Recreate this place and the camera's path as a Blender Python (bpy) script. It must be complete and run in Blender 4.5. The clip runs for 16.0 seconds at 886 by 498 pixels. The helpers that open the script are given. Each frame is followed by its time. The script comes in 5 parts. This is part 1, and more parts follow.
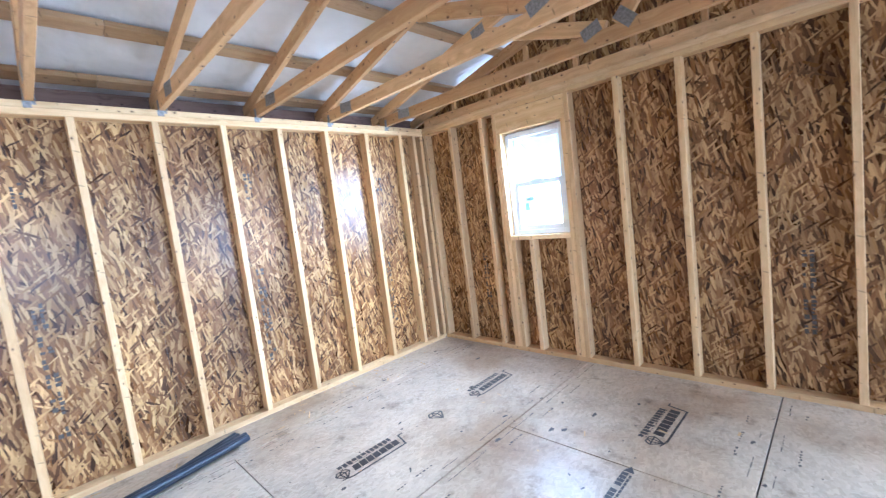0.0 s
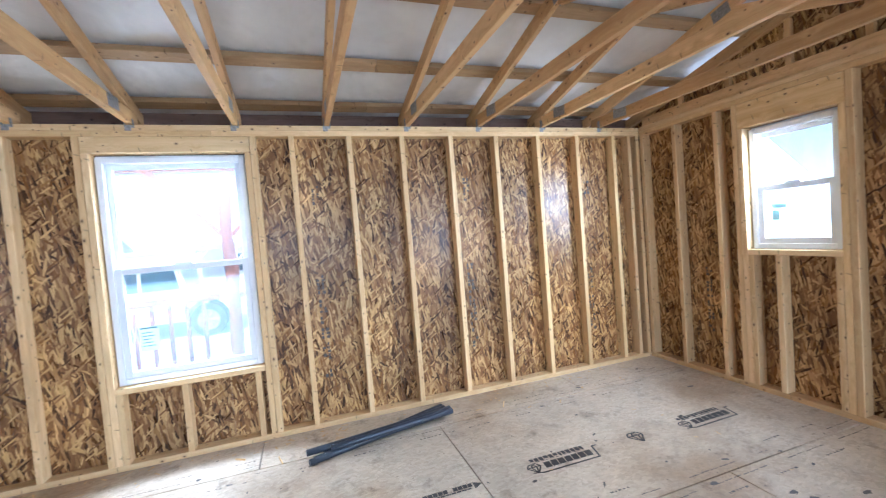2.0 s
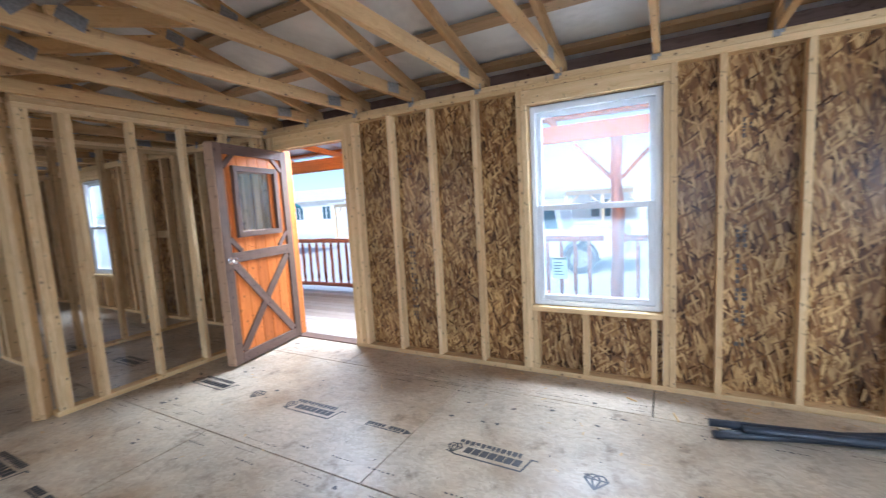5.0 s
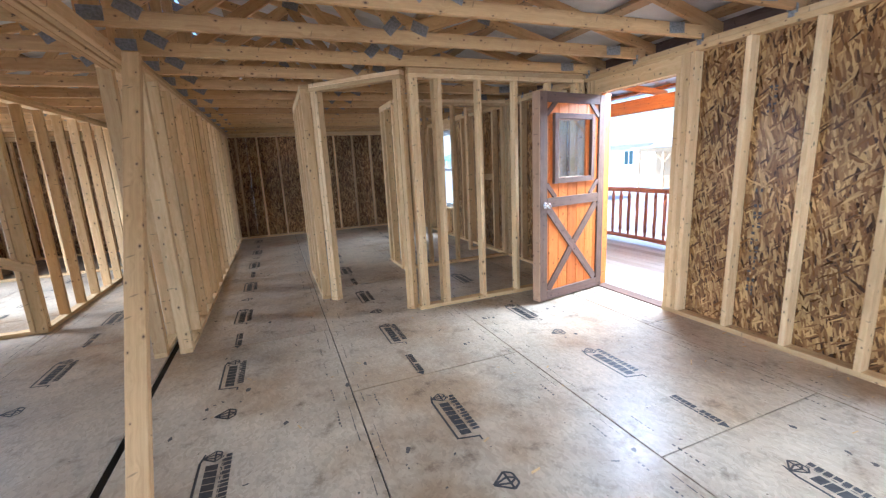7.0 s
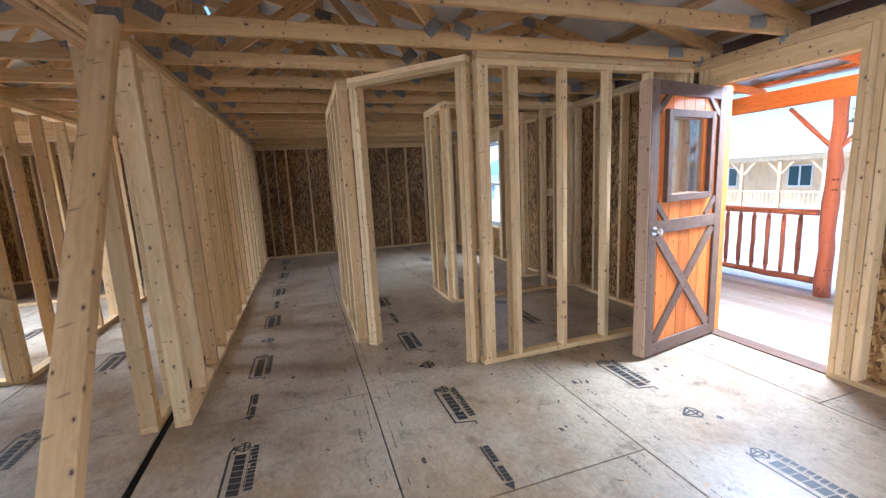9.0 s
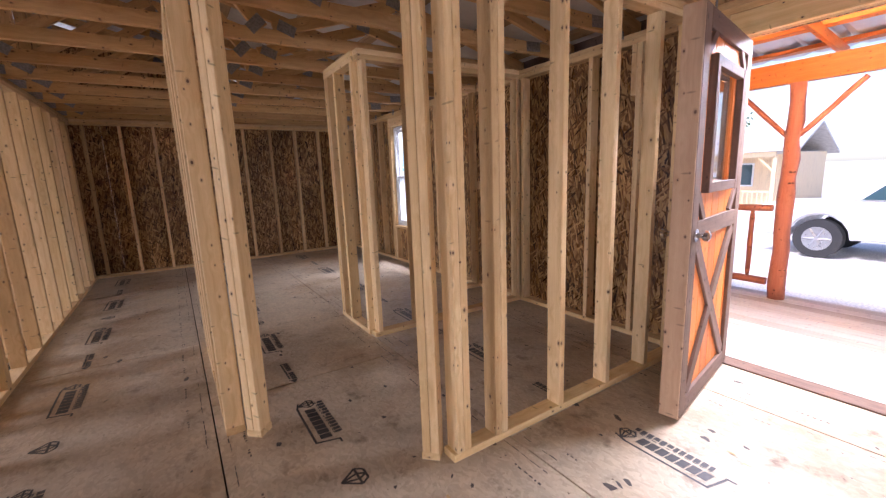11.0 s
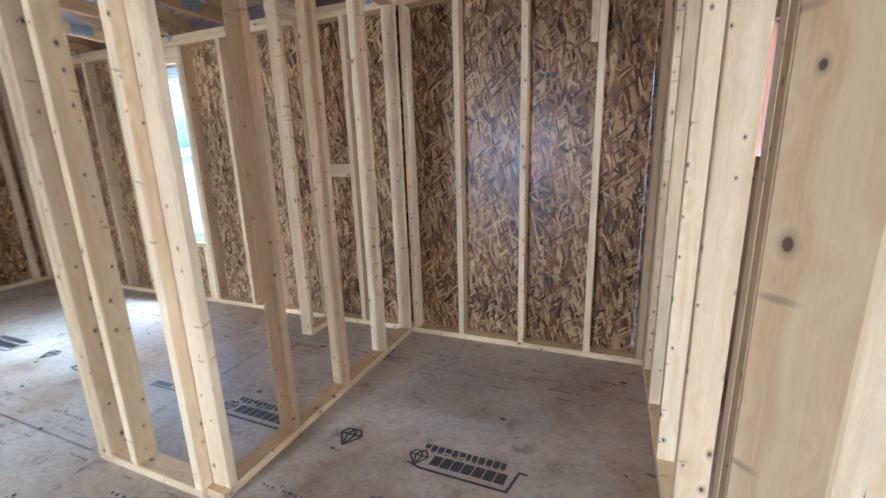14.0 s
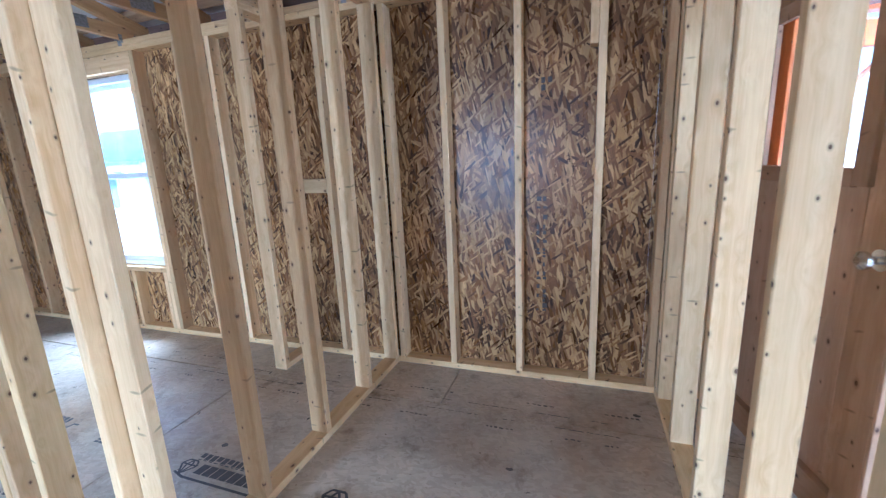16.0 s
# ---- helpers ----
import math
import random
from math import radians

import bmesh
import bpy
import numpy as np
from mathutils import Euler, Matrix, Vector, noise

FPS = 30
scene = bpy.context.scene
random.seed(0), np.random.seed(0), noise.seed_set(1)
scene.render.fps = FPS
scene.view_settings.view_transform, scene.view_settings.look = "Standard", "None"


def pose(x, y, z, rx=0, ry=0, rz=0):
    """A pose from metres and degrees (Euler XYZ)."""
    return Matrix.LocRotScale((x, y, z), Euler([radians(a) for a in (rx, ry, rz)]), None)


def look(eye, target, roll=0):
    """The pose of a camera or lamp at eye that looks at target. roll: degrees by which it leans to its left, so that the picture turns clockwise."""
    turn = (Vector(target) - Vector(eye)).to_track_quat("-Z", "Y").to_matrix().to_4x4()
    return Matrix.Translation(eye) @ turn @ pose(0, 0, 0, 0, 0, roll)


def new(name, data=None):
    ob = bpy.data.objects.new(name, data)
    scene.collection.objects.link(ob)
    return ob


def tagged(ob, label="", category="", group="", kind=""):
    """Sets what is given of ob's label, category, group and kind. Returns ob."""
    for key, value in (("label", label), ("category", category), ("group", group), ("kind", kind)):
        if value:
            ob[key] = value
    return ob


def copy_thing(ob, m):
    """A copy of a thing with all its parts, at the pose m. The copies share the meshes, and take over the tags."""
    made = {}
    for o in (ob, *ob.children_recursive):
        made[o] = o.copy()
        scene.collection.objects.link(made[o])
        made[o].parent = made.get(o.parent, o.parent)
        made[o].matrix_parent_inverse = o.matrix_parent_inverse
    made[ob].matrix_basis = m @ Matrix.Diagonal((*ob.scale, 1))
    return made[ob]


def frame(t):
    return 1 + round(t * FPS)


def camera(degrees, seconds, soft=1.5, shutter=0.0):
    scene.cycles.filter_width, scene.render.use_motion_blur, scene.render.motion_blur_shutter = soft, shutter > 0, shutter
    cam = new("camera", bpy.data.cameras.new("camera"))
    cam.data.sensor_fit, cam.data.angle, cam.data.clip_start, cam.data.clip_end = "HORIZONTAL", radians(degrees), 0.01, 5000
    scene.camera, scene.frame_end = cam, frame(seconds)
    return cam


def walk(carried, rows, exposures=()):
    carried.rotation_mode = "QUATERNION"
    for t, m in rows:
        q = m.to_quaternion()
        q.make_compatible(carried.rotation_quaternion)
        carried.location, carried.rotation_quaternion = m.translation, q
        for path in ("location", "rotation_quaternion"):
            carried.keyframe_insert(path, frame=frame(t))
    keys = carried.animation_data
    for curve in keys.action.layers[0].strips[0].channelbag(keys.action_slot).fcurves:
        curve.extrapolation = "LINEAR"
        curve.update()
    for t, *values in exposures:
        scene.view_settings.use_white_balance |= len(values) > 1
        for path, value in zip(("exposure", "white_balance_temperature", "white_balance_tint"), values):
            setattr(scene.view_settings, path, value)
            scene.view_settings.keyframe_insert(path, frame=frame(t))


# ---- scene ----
cam = camera(94.3, 16.0, soft=1.25, shutter=0.25)
PATH = [
    (0, (0.067, 0.02, 1.364), (-1.338, 1.431, 1.176), -7.0),
    (0.5, (0.075, 0.023, 1.399), (-1.483, 1.269, 1.255), -5.8),
    (1, (0.073, -0.019, 1.384), (-1.601, 1.07, 1.272), -5.0),
    (1.5, (0.094, -0.056, 1.38), (-1.699, 0.827, 1.295), -4.6),
    (2, (0.092, -0.083, 1.369), (-1.801, 0.558, 1.288), -4.6),
    (2.5, (0.085, -0.113, 1.359), (-1.864, 0.322, 1.257), -4.2),
    (3, (0.097, -0.107, 1.342), (-1.887, 0.097, 1.193), -3.9),
    (3.5, (0.091, -0.138, 1.319), (-1.898, -0.184, 1.108), -3.8),
    (4, (0.068, -0.191, 1.312), (-1.897, -0.494, 1.091), -3.6),
    (4.5, (0.029, -0.29, 1.315), (-1.863, -0.899, 1.096), -3.4),
    (5, (-0.016, -0.39, 1.348), (-1.759, -1.346, 1.132), -3.2),
    (5.2, (-0.015, -0.423, 1.352), (-1.643, -1.564, 1.133), -3.3),
    (7.3, (0.07, -0.58, 1.396), (-0.598, -2.422, 0.995), -2.8),
    (7.5, (0.071, -0.676, 1.406), (-0.581, -2.525, 1.01), -2.7),
    (8, (0.096, -0.91, 1.403), (-0.549, -2.765, 1.025), -2.5),
    (8.5, (0.114, -1.201, 1.375), (-0.496, -3.077, 1.044), -2.6),
    (9, (0.054, -1.487, 1.382), (-0.563, -3.361, 1.055), -2.9),
    (9.2, (0.045, -1.61, 1.389), (-0.614, -3.468, 1.055), -3.0),
    (11.5, (-0.275, -3.146, 1.272), (-1.401, -4.766, 0.946), -2.2),
    (12, (-0.324, -3.523, 1.308), (-1.5, -5.117, 1.037), -2.7),
    (12.5, (-0.341, -3.836, 1.311), (-1.656, -5.308, 0.985), -2.2),
    (13, (-0.426, -4.093, 1.271), (-1.851, -5.471, 1.004), -2.8),
    (13.5, (-0.536, -4.32, 1.277), (-2.113, -5.482, 0.872), -3.0),
    (14, (-0.577, -4.477, 1.265), (-2.376, -5.222, 0.805), -1.8),
    (14.5, (-0.598, -4.566, 1.289), (-2.476, -5.058, 0.808), -2.3),
    (15, (-0.642, -4.592, 1.281), (-2.541, -4.986, 0.793), -3.1),
    (15.5, (-0.718, -4.615, 1.291), (-2.602, -5.097, 0.821), -3.6),
    (16, (-0.796, -4.626, 1.286), (-2.64, -5.277, 0.863), -2.6),
]
EXPOSURES = [(t, 1.7 + s, k, tint) for t, s, k, tint in (
    (0.0, 0.42, 4450, 10), (1.5, 0.0, 4700, 9), (3.0, -0.48, 5100, 10), (5.0, -0.78, 5100, 10), (7.5, -0.1, 4900, 10), (8.5, -0.15, 4950, 10), (9.0, -0.32, 5000, 10),
    (11.5, -0.33, 6000, 30), (12.0, 0.0, 4400, 13), (12.5, 0.33, 4400, 8), (13.0, 0.65, 4450, 9), (14.0, 0.8, 4350, 8), (15.0, 0.75, 4450, 9), (16.0, 0.82, 4150, 8))]
walk(cam, [(t, look(eye, target, roll)) for t, eye, target, roll in PATH], EXPOSURES)

# ---- world, sun, daylight at the openings ----
world = bpy.data.worlds.new("sky")
scene.world = world
world.use_nodes = True
_nt = world.node_tree
_sky = _nt.nodes.new("ShaderNodeTexSky")
_sky.sky_type = "NISHITA"
_sky.sun_disc = False
_sky.sun_elevation = radians(52)
_sky.sun_rotation = radians(104)
_nt.nodes["Background"].inputs[1].default_value = 0.11
_nt.links.new(_sky.outputs[0], _nt.nodes["Background"].inputs[0])
_sun = bpy.data.lights.new("sun", "SUN")
_sun.energy, _sun.angle, _sun.color = 2.4, radians(12), (1.0, 0.95, 0.88)
sun = new("sun", _sun)
sun.matrix_world = look((12, -3, 15), (0, 0, 0))


def daylight(name, place, target, w, h, watts, color=(0.93, 0.97, 1.0), cone=150):
    """Sky light that enters by an opening."""
    lamp = bpy.data.lights.new(name, "AREA")
    lamp.spread = radians(cone)
    lamp.shape, lamp.size, lamp.size_y, lamp.energy, lamp.color = "RECTANGLE", w, h, watts, color
    ob = new(name, lamp)
    ob.matrix_world = look(place, target)
    return ob


LIGHT = 0.42
daylight("daylight_front_window", (-3.70, -0.855, 2.34), (-1.2, -0.855, 0.0), 1.1, 0.5, 125 * LIGHT)
daylight("daylight_front_door", (-3.70, -3.535, 2.34), (-1.4, -3.535, 0.0), 1.1, 0.5, 215 * LIGHT)
daylight("daylight_bedroom_window", (-3.70, -8.14, 2.34), (-1.2, -8.14, 0.0), 1.0, 0.5, 95 * LIGHT)
daylight("daylight_gable_window", (-1.795, 3.24, 1.5), (-3.0, 1.5, 0.5), 0.55, 0.86, 60 * LIGHT, cone=130)
daylight("daylight_far_gable_window", (2.6, 3.24, 1.25), (-2.4, 0.2, -1.6), 1.5, 1.3, 110 * LIGHT, cone=125)
# added lamp at an unseen east window, brightens the front room
daylight("added_daylight_east", (5.24, -0.2, 1.3), (1.0, 0.6, -1.6), 1.9, 1.4, 80 * LIGHT, cone=115)
daylight("daylight_east_door", (5.24, -6.7, 1.1), (0.0, -6.0, -2.6), 1.4, 1.9, 165 * LIGHT, cone=120)

# ---- materials ----


def material(name, rough=0.6, metal=0.0):
    m = bpy.data.materials.new(name)
    m.use_nodes = True
    p = m.node_tree.nodes["Principled BSDF"]
    p.inputs["Roughness"].default_value = rough
    p.inputs["Metallic"].default_value = metal
    return m, m.node_tree, p


def link(nt, a, b):
    nt.links.new(a, b)


def math_node(nt, op, a, b=None, c=None, clamp=False):
    n = nt.nodes.new("ShaderNodeMath")
    n.operation, n.use_clamp = op, clamp
    for i, v in enumerate((a, b, c)):
        if v is None:
            continue
        if isinstance(v, (int, float)):
            n.inputs[i].default_value = v
        else:
            link(nt, v, n.inputs[i])
    return n.outputs[0]


def ramp(nt, fac, stops):
    n = nt.nodes.new("ShaderNodeValToRGB")
    e = n.color_ramp.elements
    while len(e) < len(stops):
        e.new(0.5)
    for el, (pos, col) in zip(e, stops):
        el.position, el.color = pos, (*col, 1)
    link(nt, fac, n.inputs[0])
    return n.outputs[0]


def mix(nt, fac, a, b, blend="MIX"):
    n = nt.nodes.new("ShaderNodeMix")
    n.data_type, n.blend_type = "RGBA", blend
    for sock, v in ((n.inputs[0], fac), (n.inputs[6], a), (n.inputs[7], b)):
        if isinstance(v, (int, float)):
            sock.default_value = v
        elif isinstance(v, tuple):
            sock.default_value = (*v, 1)
        else:
            link(nt, v, sock)
    return n.outputs[2]


def noise_tex(nt, vec, scale, detail=3.0, rough=0.55):
    n = nt.nodes.new("ShaderNodeTexNoise")
    n.inputs["Scale"].default_value = scale
    n.inputs["Detail"].default_value = detail
    n.inputs["Roughness"].default_value = rough
    if vec is not None:
        link(nt, vec, n.inputs["Vector"])
    return n


def combine(nt, x, y, z):
    n = nt.nodes.new("ShaderNodeCombineXYZ")
    for i, v in enumerate((x, y, z)):
        if isinstance(v, (int, float)):
            n.inputs[i].default_value = v
        else:
            link(nt, v, n.inputs[i])
    return n.outputs[0]


def bump(nt, p, height, strength, dist):
    n = nt.nodes.new("ShaderNodeBump")
    n.inputs["Strength"].default_value = strength
    n.inputs["Distance"].default_value = dist
    link(nt, height, n.inputs["Height"])
    link(nt, n.outputs[0], p.inputs["Normal"])


def strand_board(name, flat, light, mid, dark, length, width, contrast, rough, stain, gloss=0.5, lean=90):
    """Pressed wood strands: layers of long flakes at several angles. flat: lies in x, y; else upright."""
    m, nt, p = material(name, rough)
    geo = nt.nodes.new("ShaderNodeNewGeometry")
    sep = nt.nodes.new("ShaderNodeSeparateXYZ")
    link(nt, geo.outputs["Position"], sep.inputs[0])
    x, y, z = sep.outputs
    if flat:
        u, v, w = x, y, z
    else:
        u, v, w = math_node(nt, "ADD", x, y), z, 0.0
    vec = combine(nt, u, v, w)
    warp = noise_tex(nt, vec, 9.0, 2.0)
    off = nt.nodes.new("ShaderNodeVectorMath")
    off.operation = "MULTIPLY_ADD"
    link(nt, warp.outputs["Color"], off.inputs[0])
    off.inputs[1].default_value = (0.006, 0.006, 0)
    link(nt, vec, off.inputs[2])
    colour, height = None, None
    shades = [(0.0, dark), (0.17, tuple(0.4 * a + 0.6 * b for a, b in zip(dark, mid))), (0.45, mid), (0.75, tuple(0.5 * (a + b) for a, b in zip(light, mid))), (1.0, light)]
    for i, (angle, grow, share) in enumerate(((lean, 1.0, 0.0), (lean - 27, 1.2, 0.40), (lean + 24, 1.25, 0.48), (lean - 11, 0.95, 0.45), (lean + 58, 0.8, 0.86), (lean + 13, 0.7, 0.55), (lean - 52, 0.6, 0.86))):
        mp = nt.nodes.new("ShaderNodeMapping")
        mp.inputs["Location"].default_value = (3.7 * i, 1.9 * i, 0)
        mp.inputs["Rotation"].default_value = (0, 0, radians(angle))
        mp.vector_type = "TEXTURE"
        mp.inputs["Scale"].default_value = (length * grow, width * grow, 1)
        link(nt, off.outputs[0], mp.inputs["Vector"])
        vo = nt.nodes.new("ShaderNodeTexVoronoi")
        vo.voronoi_dimensions = "2D"
        vo.inputs["Scale"].default_value = 1.0
        vo.inputs["Randomness"].default_value = 1.0
        link(nt, mp.outputs[0], vo.inputs["Vector"])
        cs = nt.nodes.new("ShaderNodeSeparateColor")
        link(nt, vo.outputs["Color"], cs.inputs[0])
        grain = noise_tex(nt, mp.outputs[0], 1.0, 2.0)
        gv = nt.nodes.new("ShaderNodeMapping")
        gv.inputs["Scale"].default_value = (0.6, 7.0, 1)
        link(nt, mp.outputs[0], gv.inputs["Vector"])
        link(nt, gv.outputs[0], grain.inputs["Vector"])
        tone = math_node(nt, "MULTIPLY_ADD", grain.outputs["Fac"], 0.42, math_node(nt, "MULTIPLY_ADD", cs.outputs[0], contrast, 0.5 - 0.5 * contrast - 0.21))
        col = ramp(nt, tone, shades)
        if colour is None:
            colour, height = col, cs.outputs[1]
        else:
            mask = math_node(nt, "GREATER_THAN", cs.outputs[2], share)
            colour = mix(nt, mask, colour, col)
            hm = nt.nodes.new("ShaderNodeMix")
            link(nt, mask, hm.inputs[0])
            link(nt, height, hm.inputs[2])
            link(nt, cs.outputs[1], hm.inputs[3])
            height = hm.outputs[0]
    big = noise_tex(nt, vec, 1.3, 3.0)
    dirt = ramp(nt, big.outputs["Fac"], [(0.3, (1 - stain, 1 - stain, 1 - stain)), (0.7, (1.06, 1.04, 1.0))])
    colour = mix(nt, 1.0, colour, dirt, "MULTIPLY")
    info = nt.nodes.new("ShaderNodeObjectInfo")
    sheet = ramp(nt, info.outputs["Random"], [(0.0, (0.84, 0.80, 0.77)), (0.35, (1.0, 1.0, 1.0)), (0.65, (1.10, 1.07, 0.98)), (1.0, (0.92, 0.84, 0.76))])
    colour = mix(nt, 0.4 if flat else 1.0, colour, mix(nt, 1.0, colour, sheet, "MULTIPLY"))
    link(nt, colour, p.inputs["Base Color"])
    link(nt, math_node(nt, "MULTIPLY_ADD", height, 0.16, rough - 0.08), p.inputs["Roughness"])
    p.inputs["Specular IOR Level"].default_value = gloss
    bump(nt, p, height, 0.45, 0.002)
    return m, nt, p, colour, vec


OSB_WALL = strand_board("strand_board_wall", False, (0.71, 0.47, 0.205), (0.29, 0.148, 0.056), (0.052, 0.023, 0.010), 0.105, 0.0175, 1.06, 0.32, 0.45, 0.25)[0]
_m, _nt2, _p, _col, _vec = strand_board("strand_board_floor", True, (0.66, 0.56, 0.43), (0.54, 0.45, 0.34), (0.36, 0.285, 0.205), 0.045, 0.02, 0.6, 0.38, 0.22, 0.42)
OSB_FLOOR = _m
_n1 = noise_tex(_nt2, _vec, 5.5, 5.0, 0.7)
_mud = ramp(_nt2, _n1.outputs["Fac"], [(0.30, (0.50, 0.46, 0.42)), (0.43, (0.95, 0.95, 0.95)), (0.75, (1.08, 1.07, 1.05))])
_n2 = noise_tex(_nt2, _vec, 38.0, 2.0, 0.6)
_fleck = ramp(_nt2, _n2.outputs["Fac"], [(0.25, (0.25, 0.21, 0.18)), (0.285, (1, 1, 1))])
_n3 = noise_tex(_nt2, _vec, 0.8, 4.0, 0.6)
_brown = ramp(_nt2, _n3.outputs["Fac"], [(0.36, (0.70, 0.59, 0.48)), (0.52, (1, 1, 1)), (0.7, (1.04, 1.03, 1.02))])
_worn = mix(_nt2, 1.0, mix(_nt2, 1.0, _col, _mud, "MULTIPLY"), _brown, "MULTIPLY")
link(_nt2, mix(_nt2, 1.0, _worn, _fleck, "MULTIPLY"), _p.inputs["Base Color"])


def lumber(name, pale, warm, knot, rough=0.62, grain_amount=0.35):
    """Sawn softwood, grain along the board's own z, knots, a tone for each board."""
    m, nt, p = material(name, rough)
    tc = nt.nodes.new("ShaderNodeTexCoord")
    info = nt.nodes.new("ShaderNodeObjectInfo")
    shift = math_node(nt, "MULTIPLY", info.outputs["Random"], 57.0)
    sep = nt.nodes.new("ShaderNodeSeparateXYZ")
    link(nt, tc.outputs["Object"], sep.inputs[0])
    x, y, z = sep.outputs
    xs, zs = math_node(nt, "ADD", x, shift), math_node(nt, "ADD", z, shift)
    # knots: cells stretched along the board
    kv = combine(nt, math_node(nt, "MULTIPLY", math_node(nt, "ADD", xs, y), 13.0), math_node(nt, "MULTIPLY", zs, 8.5), 0.0)
    vo = nt.nodes.new("ShaderNodeTexVoronoi")
    vo.voronoi_dimensions = "2D"
    vo.inputs["Scale"].default_value = 1.0
    link(nt, kv, vo.inputs["Vector"])
    near = vo.outputs["Distance"]
    bend = math_node(nt, "MULTIPLY", math_node(nt, "POWER", math_node(nt, "SUBTRACT", 1.0, near, clamp=True), 3.0), 0.03)
    gvec = combine(nt, math_node(nt, "MULTIPLY", math_node(nt, "ADD", xs, bend), 34.0), math_node(nt, "MULTIPLY", math_node(nt, "ADD", y, bend), 34.0), math_node(nt, "MULTIPLY", zs, 0.9))
    g1 = noise_tex(nt, gvec, 1.0, 4.0, 0.6)
    fine = combine(nt, math_node(nt, "MULTIPLY", xs, 260.0), math_node(nt, "MULTIPLY", y, 260.0), math_node(nt, "MULTIPLY", zs, 5.0))
    g2 = noise_tex(nt, fine, 1.0, 2.0)
    tone = math_node(nt, "ADD", math_node(nt, "MULTIPLY", g1.outputs["Fac"], 0.75), math_node(nt, "MULTIPLY", g2.outputs["Fac"], 0.25))
    base = ramp(nt, tone, [(0.30, warm), (0.5, tuple(0.6 * a + 0.4 * b for a, b in zip(pale, warm))), (0.66, pale)])
    per = ramp(nt, info.outputs["Random"], [(0.0, (0.72, 0.64, 0.54)), (0.25, (0.93, 0.89, 0.82)), (0.55, (1.10, 1.06, 1.0)), (0.8, (0.80, 0.71, 0.59)), (1.0, (1.03, 0.99, 0.86))])
    base = mix(nt, 1.0, base, per, "MULTIPLY")
    blue = noise_tex(nt, combine(nt, math_node(nt, "MULTIPLY", xs, 6.0), math_node(nt, "MULTIPLY", y, 6.0), math_node(nt, "MULTIPLY", zs, 1.6)), 1.0, 3.0)
    base = mix(nt, math_node(nt, "MULTIPLY", math_node(nt, "SUBTRACT", blue.outputs["Fac"], 0.54, clamp=True), 2.2, clamp=True), base, tuple(0.62 * c for c in warm))
    cs = nt.nodes.new("ShaderNodeSeparateColor")
    link(nt, vo.outputs["Color"], cs.inputs[0])
    kmask = ramp(nt, math_node(nt, "MULTIPLY", near, math_node(nt, "MULTIPLY_ADD", cs.outputs[1], 1.6, 0.95)), [(0.055, (1, 1, 1)), (0.085, (0.4, 0.4, 0.4)), (0.18, (0, 0, 0))])
    keep = math_node(nt, "GREATER_THAN", cs.outputs[0], 0.42)
    base = mix(nt, math_node(nt, "MULTIPLY", kmask, keep), base, knot)
    # spike knots: short dark dashes across the board
    sv = combine(nt, math_node(nt, "MULTIPLY", math_node(nt, "ADD", xs, y), 9.0), math_node(nt, "MULTIPLY_ADD", zs, 5.2, math_node(nt, "MULTIPLY", xs, 1.5)), 0.0)
    spike = nt.nodes.new("ShaderNodeTexVoronoi")
    spike.voronoi_dimensions = "2D"
    spike.inputs["Scale"].default_value = 1.0
    link(nt, sv, spike.inputs["Vector"])
    dv = nt.nodes.new("ShaderNodeVectorMath")
    dv.operation = "SUBTRACT"
    link(nt, sv, dv.inputs[0])
    link(nt, spike.outputs["Position"], dv.inputs[1])
    ds = nt.nodes.new("ShaderNodeSeparateXYZ")
    link(nt, dv.outputs[0], ds.inputs[0])
    far = math_node(nt, "ADD", math_node(nt, "POWER", math_node(nt, "MULTIPLY", ds.outputs[0], 4.6), 2.0), math_node(nt, "POWER", math_node(nt, "MULTIPLY", ds.outputs[1], 34.0), 2.0))
    sc = nt.nodes.new("ShaderNodeSeparateColor")
    link(nt, spike.outputs["Color"], sc.inputs[0])
    smask = math_node(nt, "MULTIPLY", math_node(nt, "SUBTRACT", 1.0, far, clamp=True), math_node(nt, "GREATER_THAN", sc.outputs[0], 0.62))
    base = mix(nt, math_node(nt, "MULTIPLY", smask, 0.75), base, tuple(0.45 * w for w in warm))
    link(nt, base, p.inputs["Base Color"])
    bump(nt, p, tone, grain_amount, 0.0015)
    p.inputs["Specular IOR Level"].default_value = 0.35
    return m


PINE = lumber("pale_pine_lumber", (0.84, 0.65, 0.375), (0.64, 0.425, 0.20), (0.12, 0.06, 0.03))
TRUSS_PINE = lumber("truss_pine_lumber", (0.74, 0.51, 0.255), (0.53, 0.32, 0.135), (0.12, 0.06, 0.03))
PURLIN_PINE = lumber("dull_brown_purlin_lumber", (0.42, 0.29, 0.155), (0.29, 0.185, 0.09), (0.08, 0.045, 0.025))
GREY_WOOD = lumber("weathered_grey_brown_trim", (0.21, 0.14, 0.112), (0.115, 0.072, 0.057), (0.05, 0.03, 0.025), 0.7)
# cabin boards paled to stand in for washed-out glare across the yard
CABIN_WOOD = lumber("pale_honey_cabin_boards", (0.92, 0.76, 0.54), (0.84, 0.64, 0.42), (0.4, 0.2, 0.08), 0.6)
ORANGE_WOOD = lumber("orange_stained_boards", (0.80, 0.27, 0.055), (0.62, 0.175, 0.03), (0.22, 0.06, 0.015), 0.5)
LOG_WOOD = lumber("red_brown_stained_log", (0.56, 0.22, 0.14), (0.42, 0.14, 0.085), (0.10, 0.03, 0.02), 0.55)
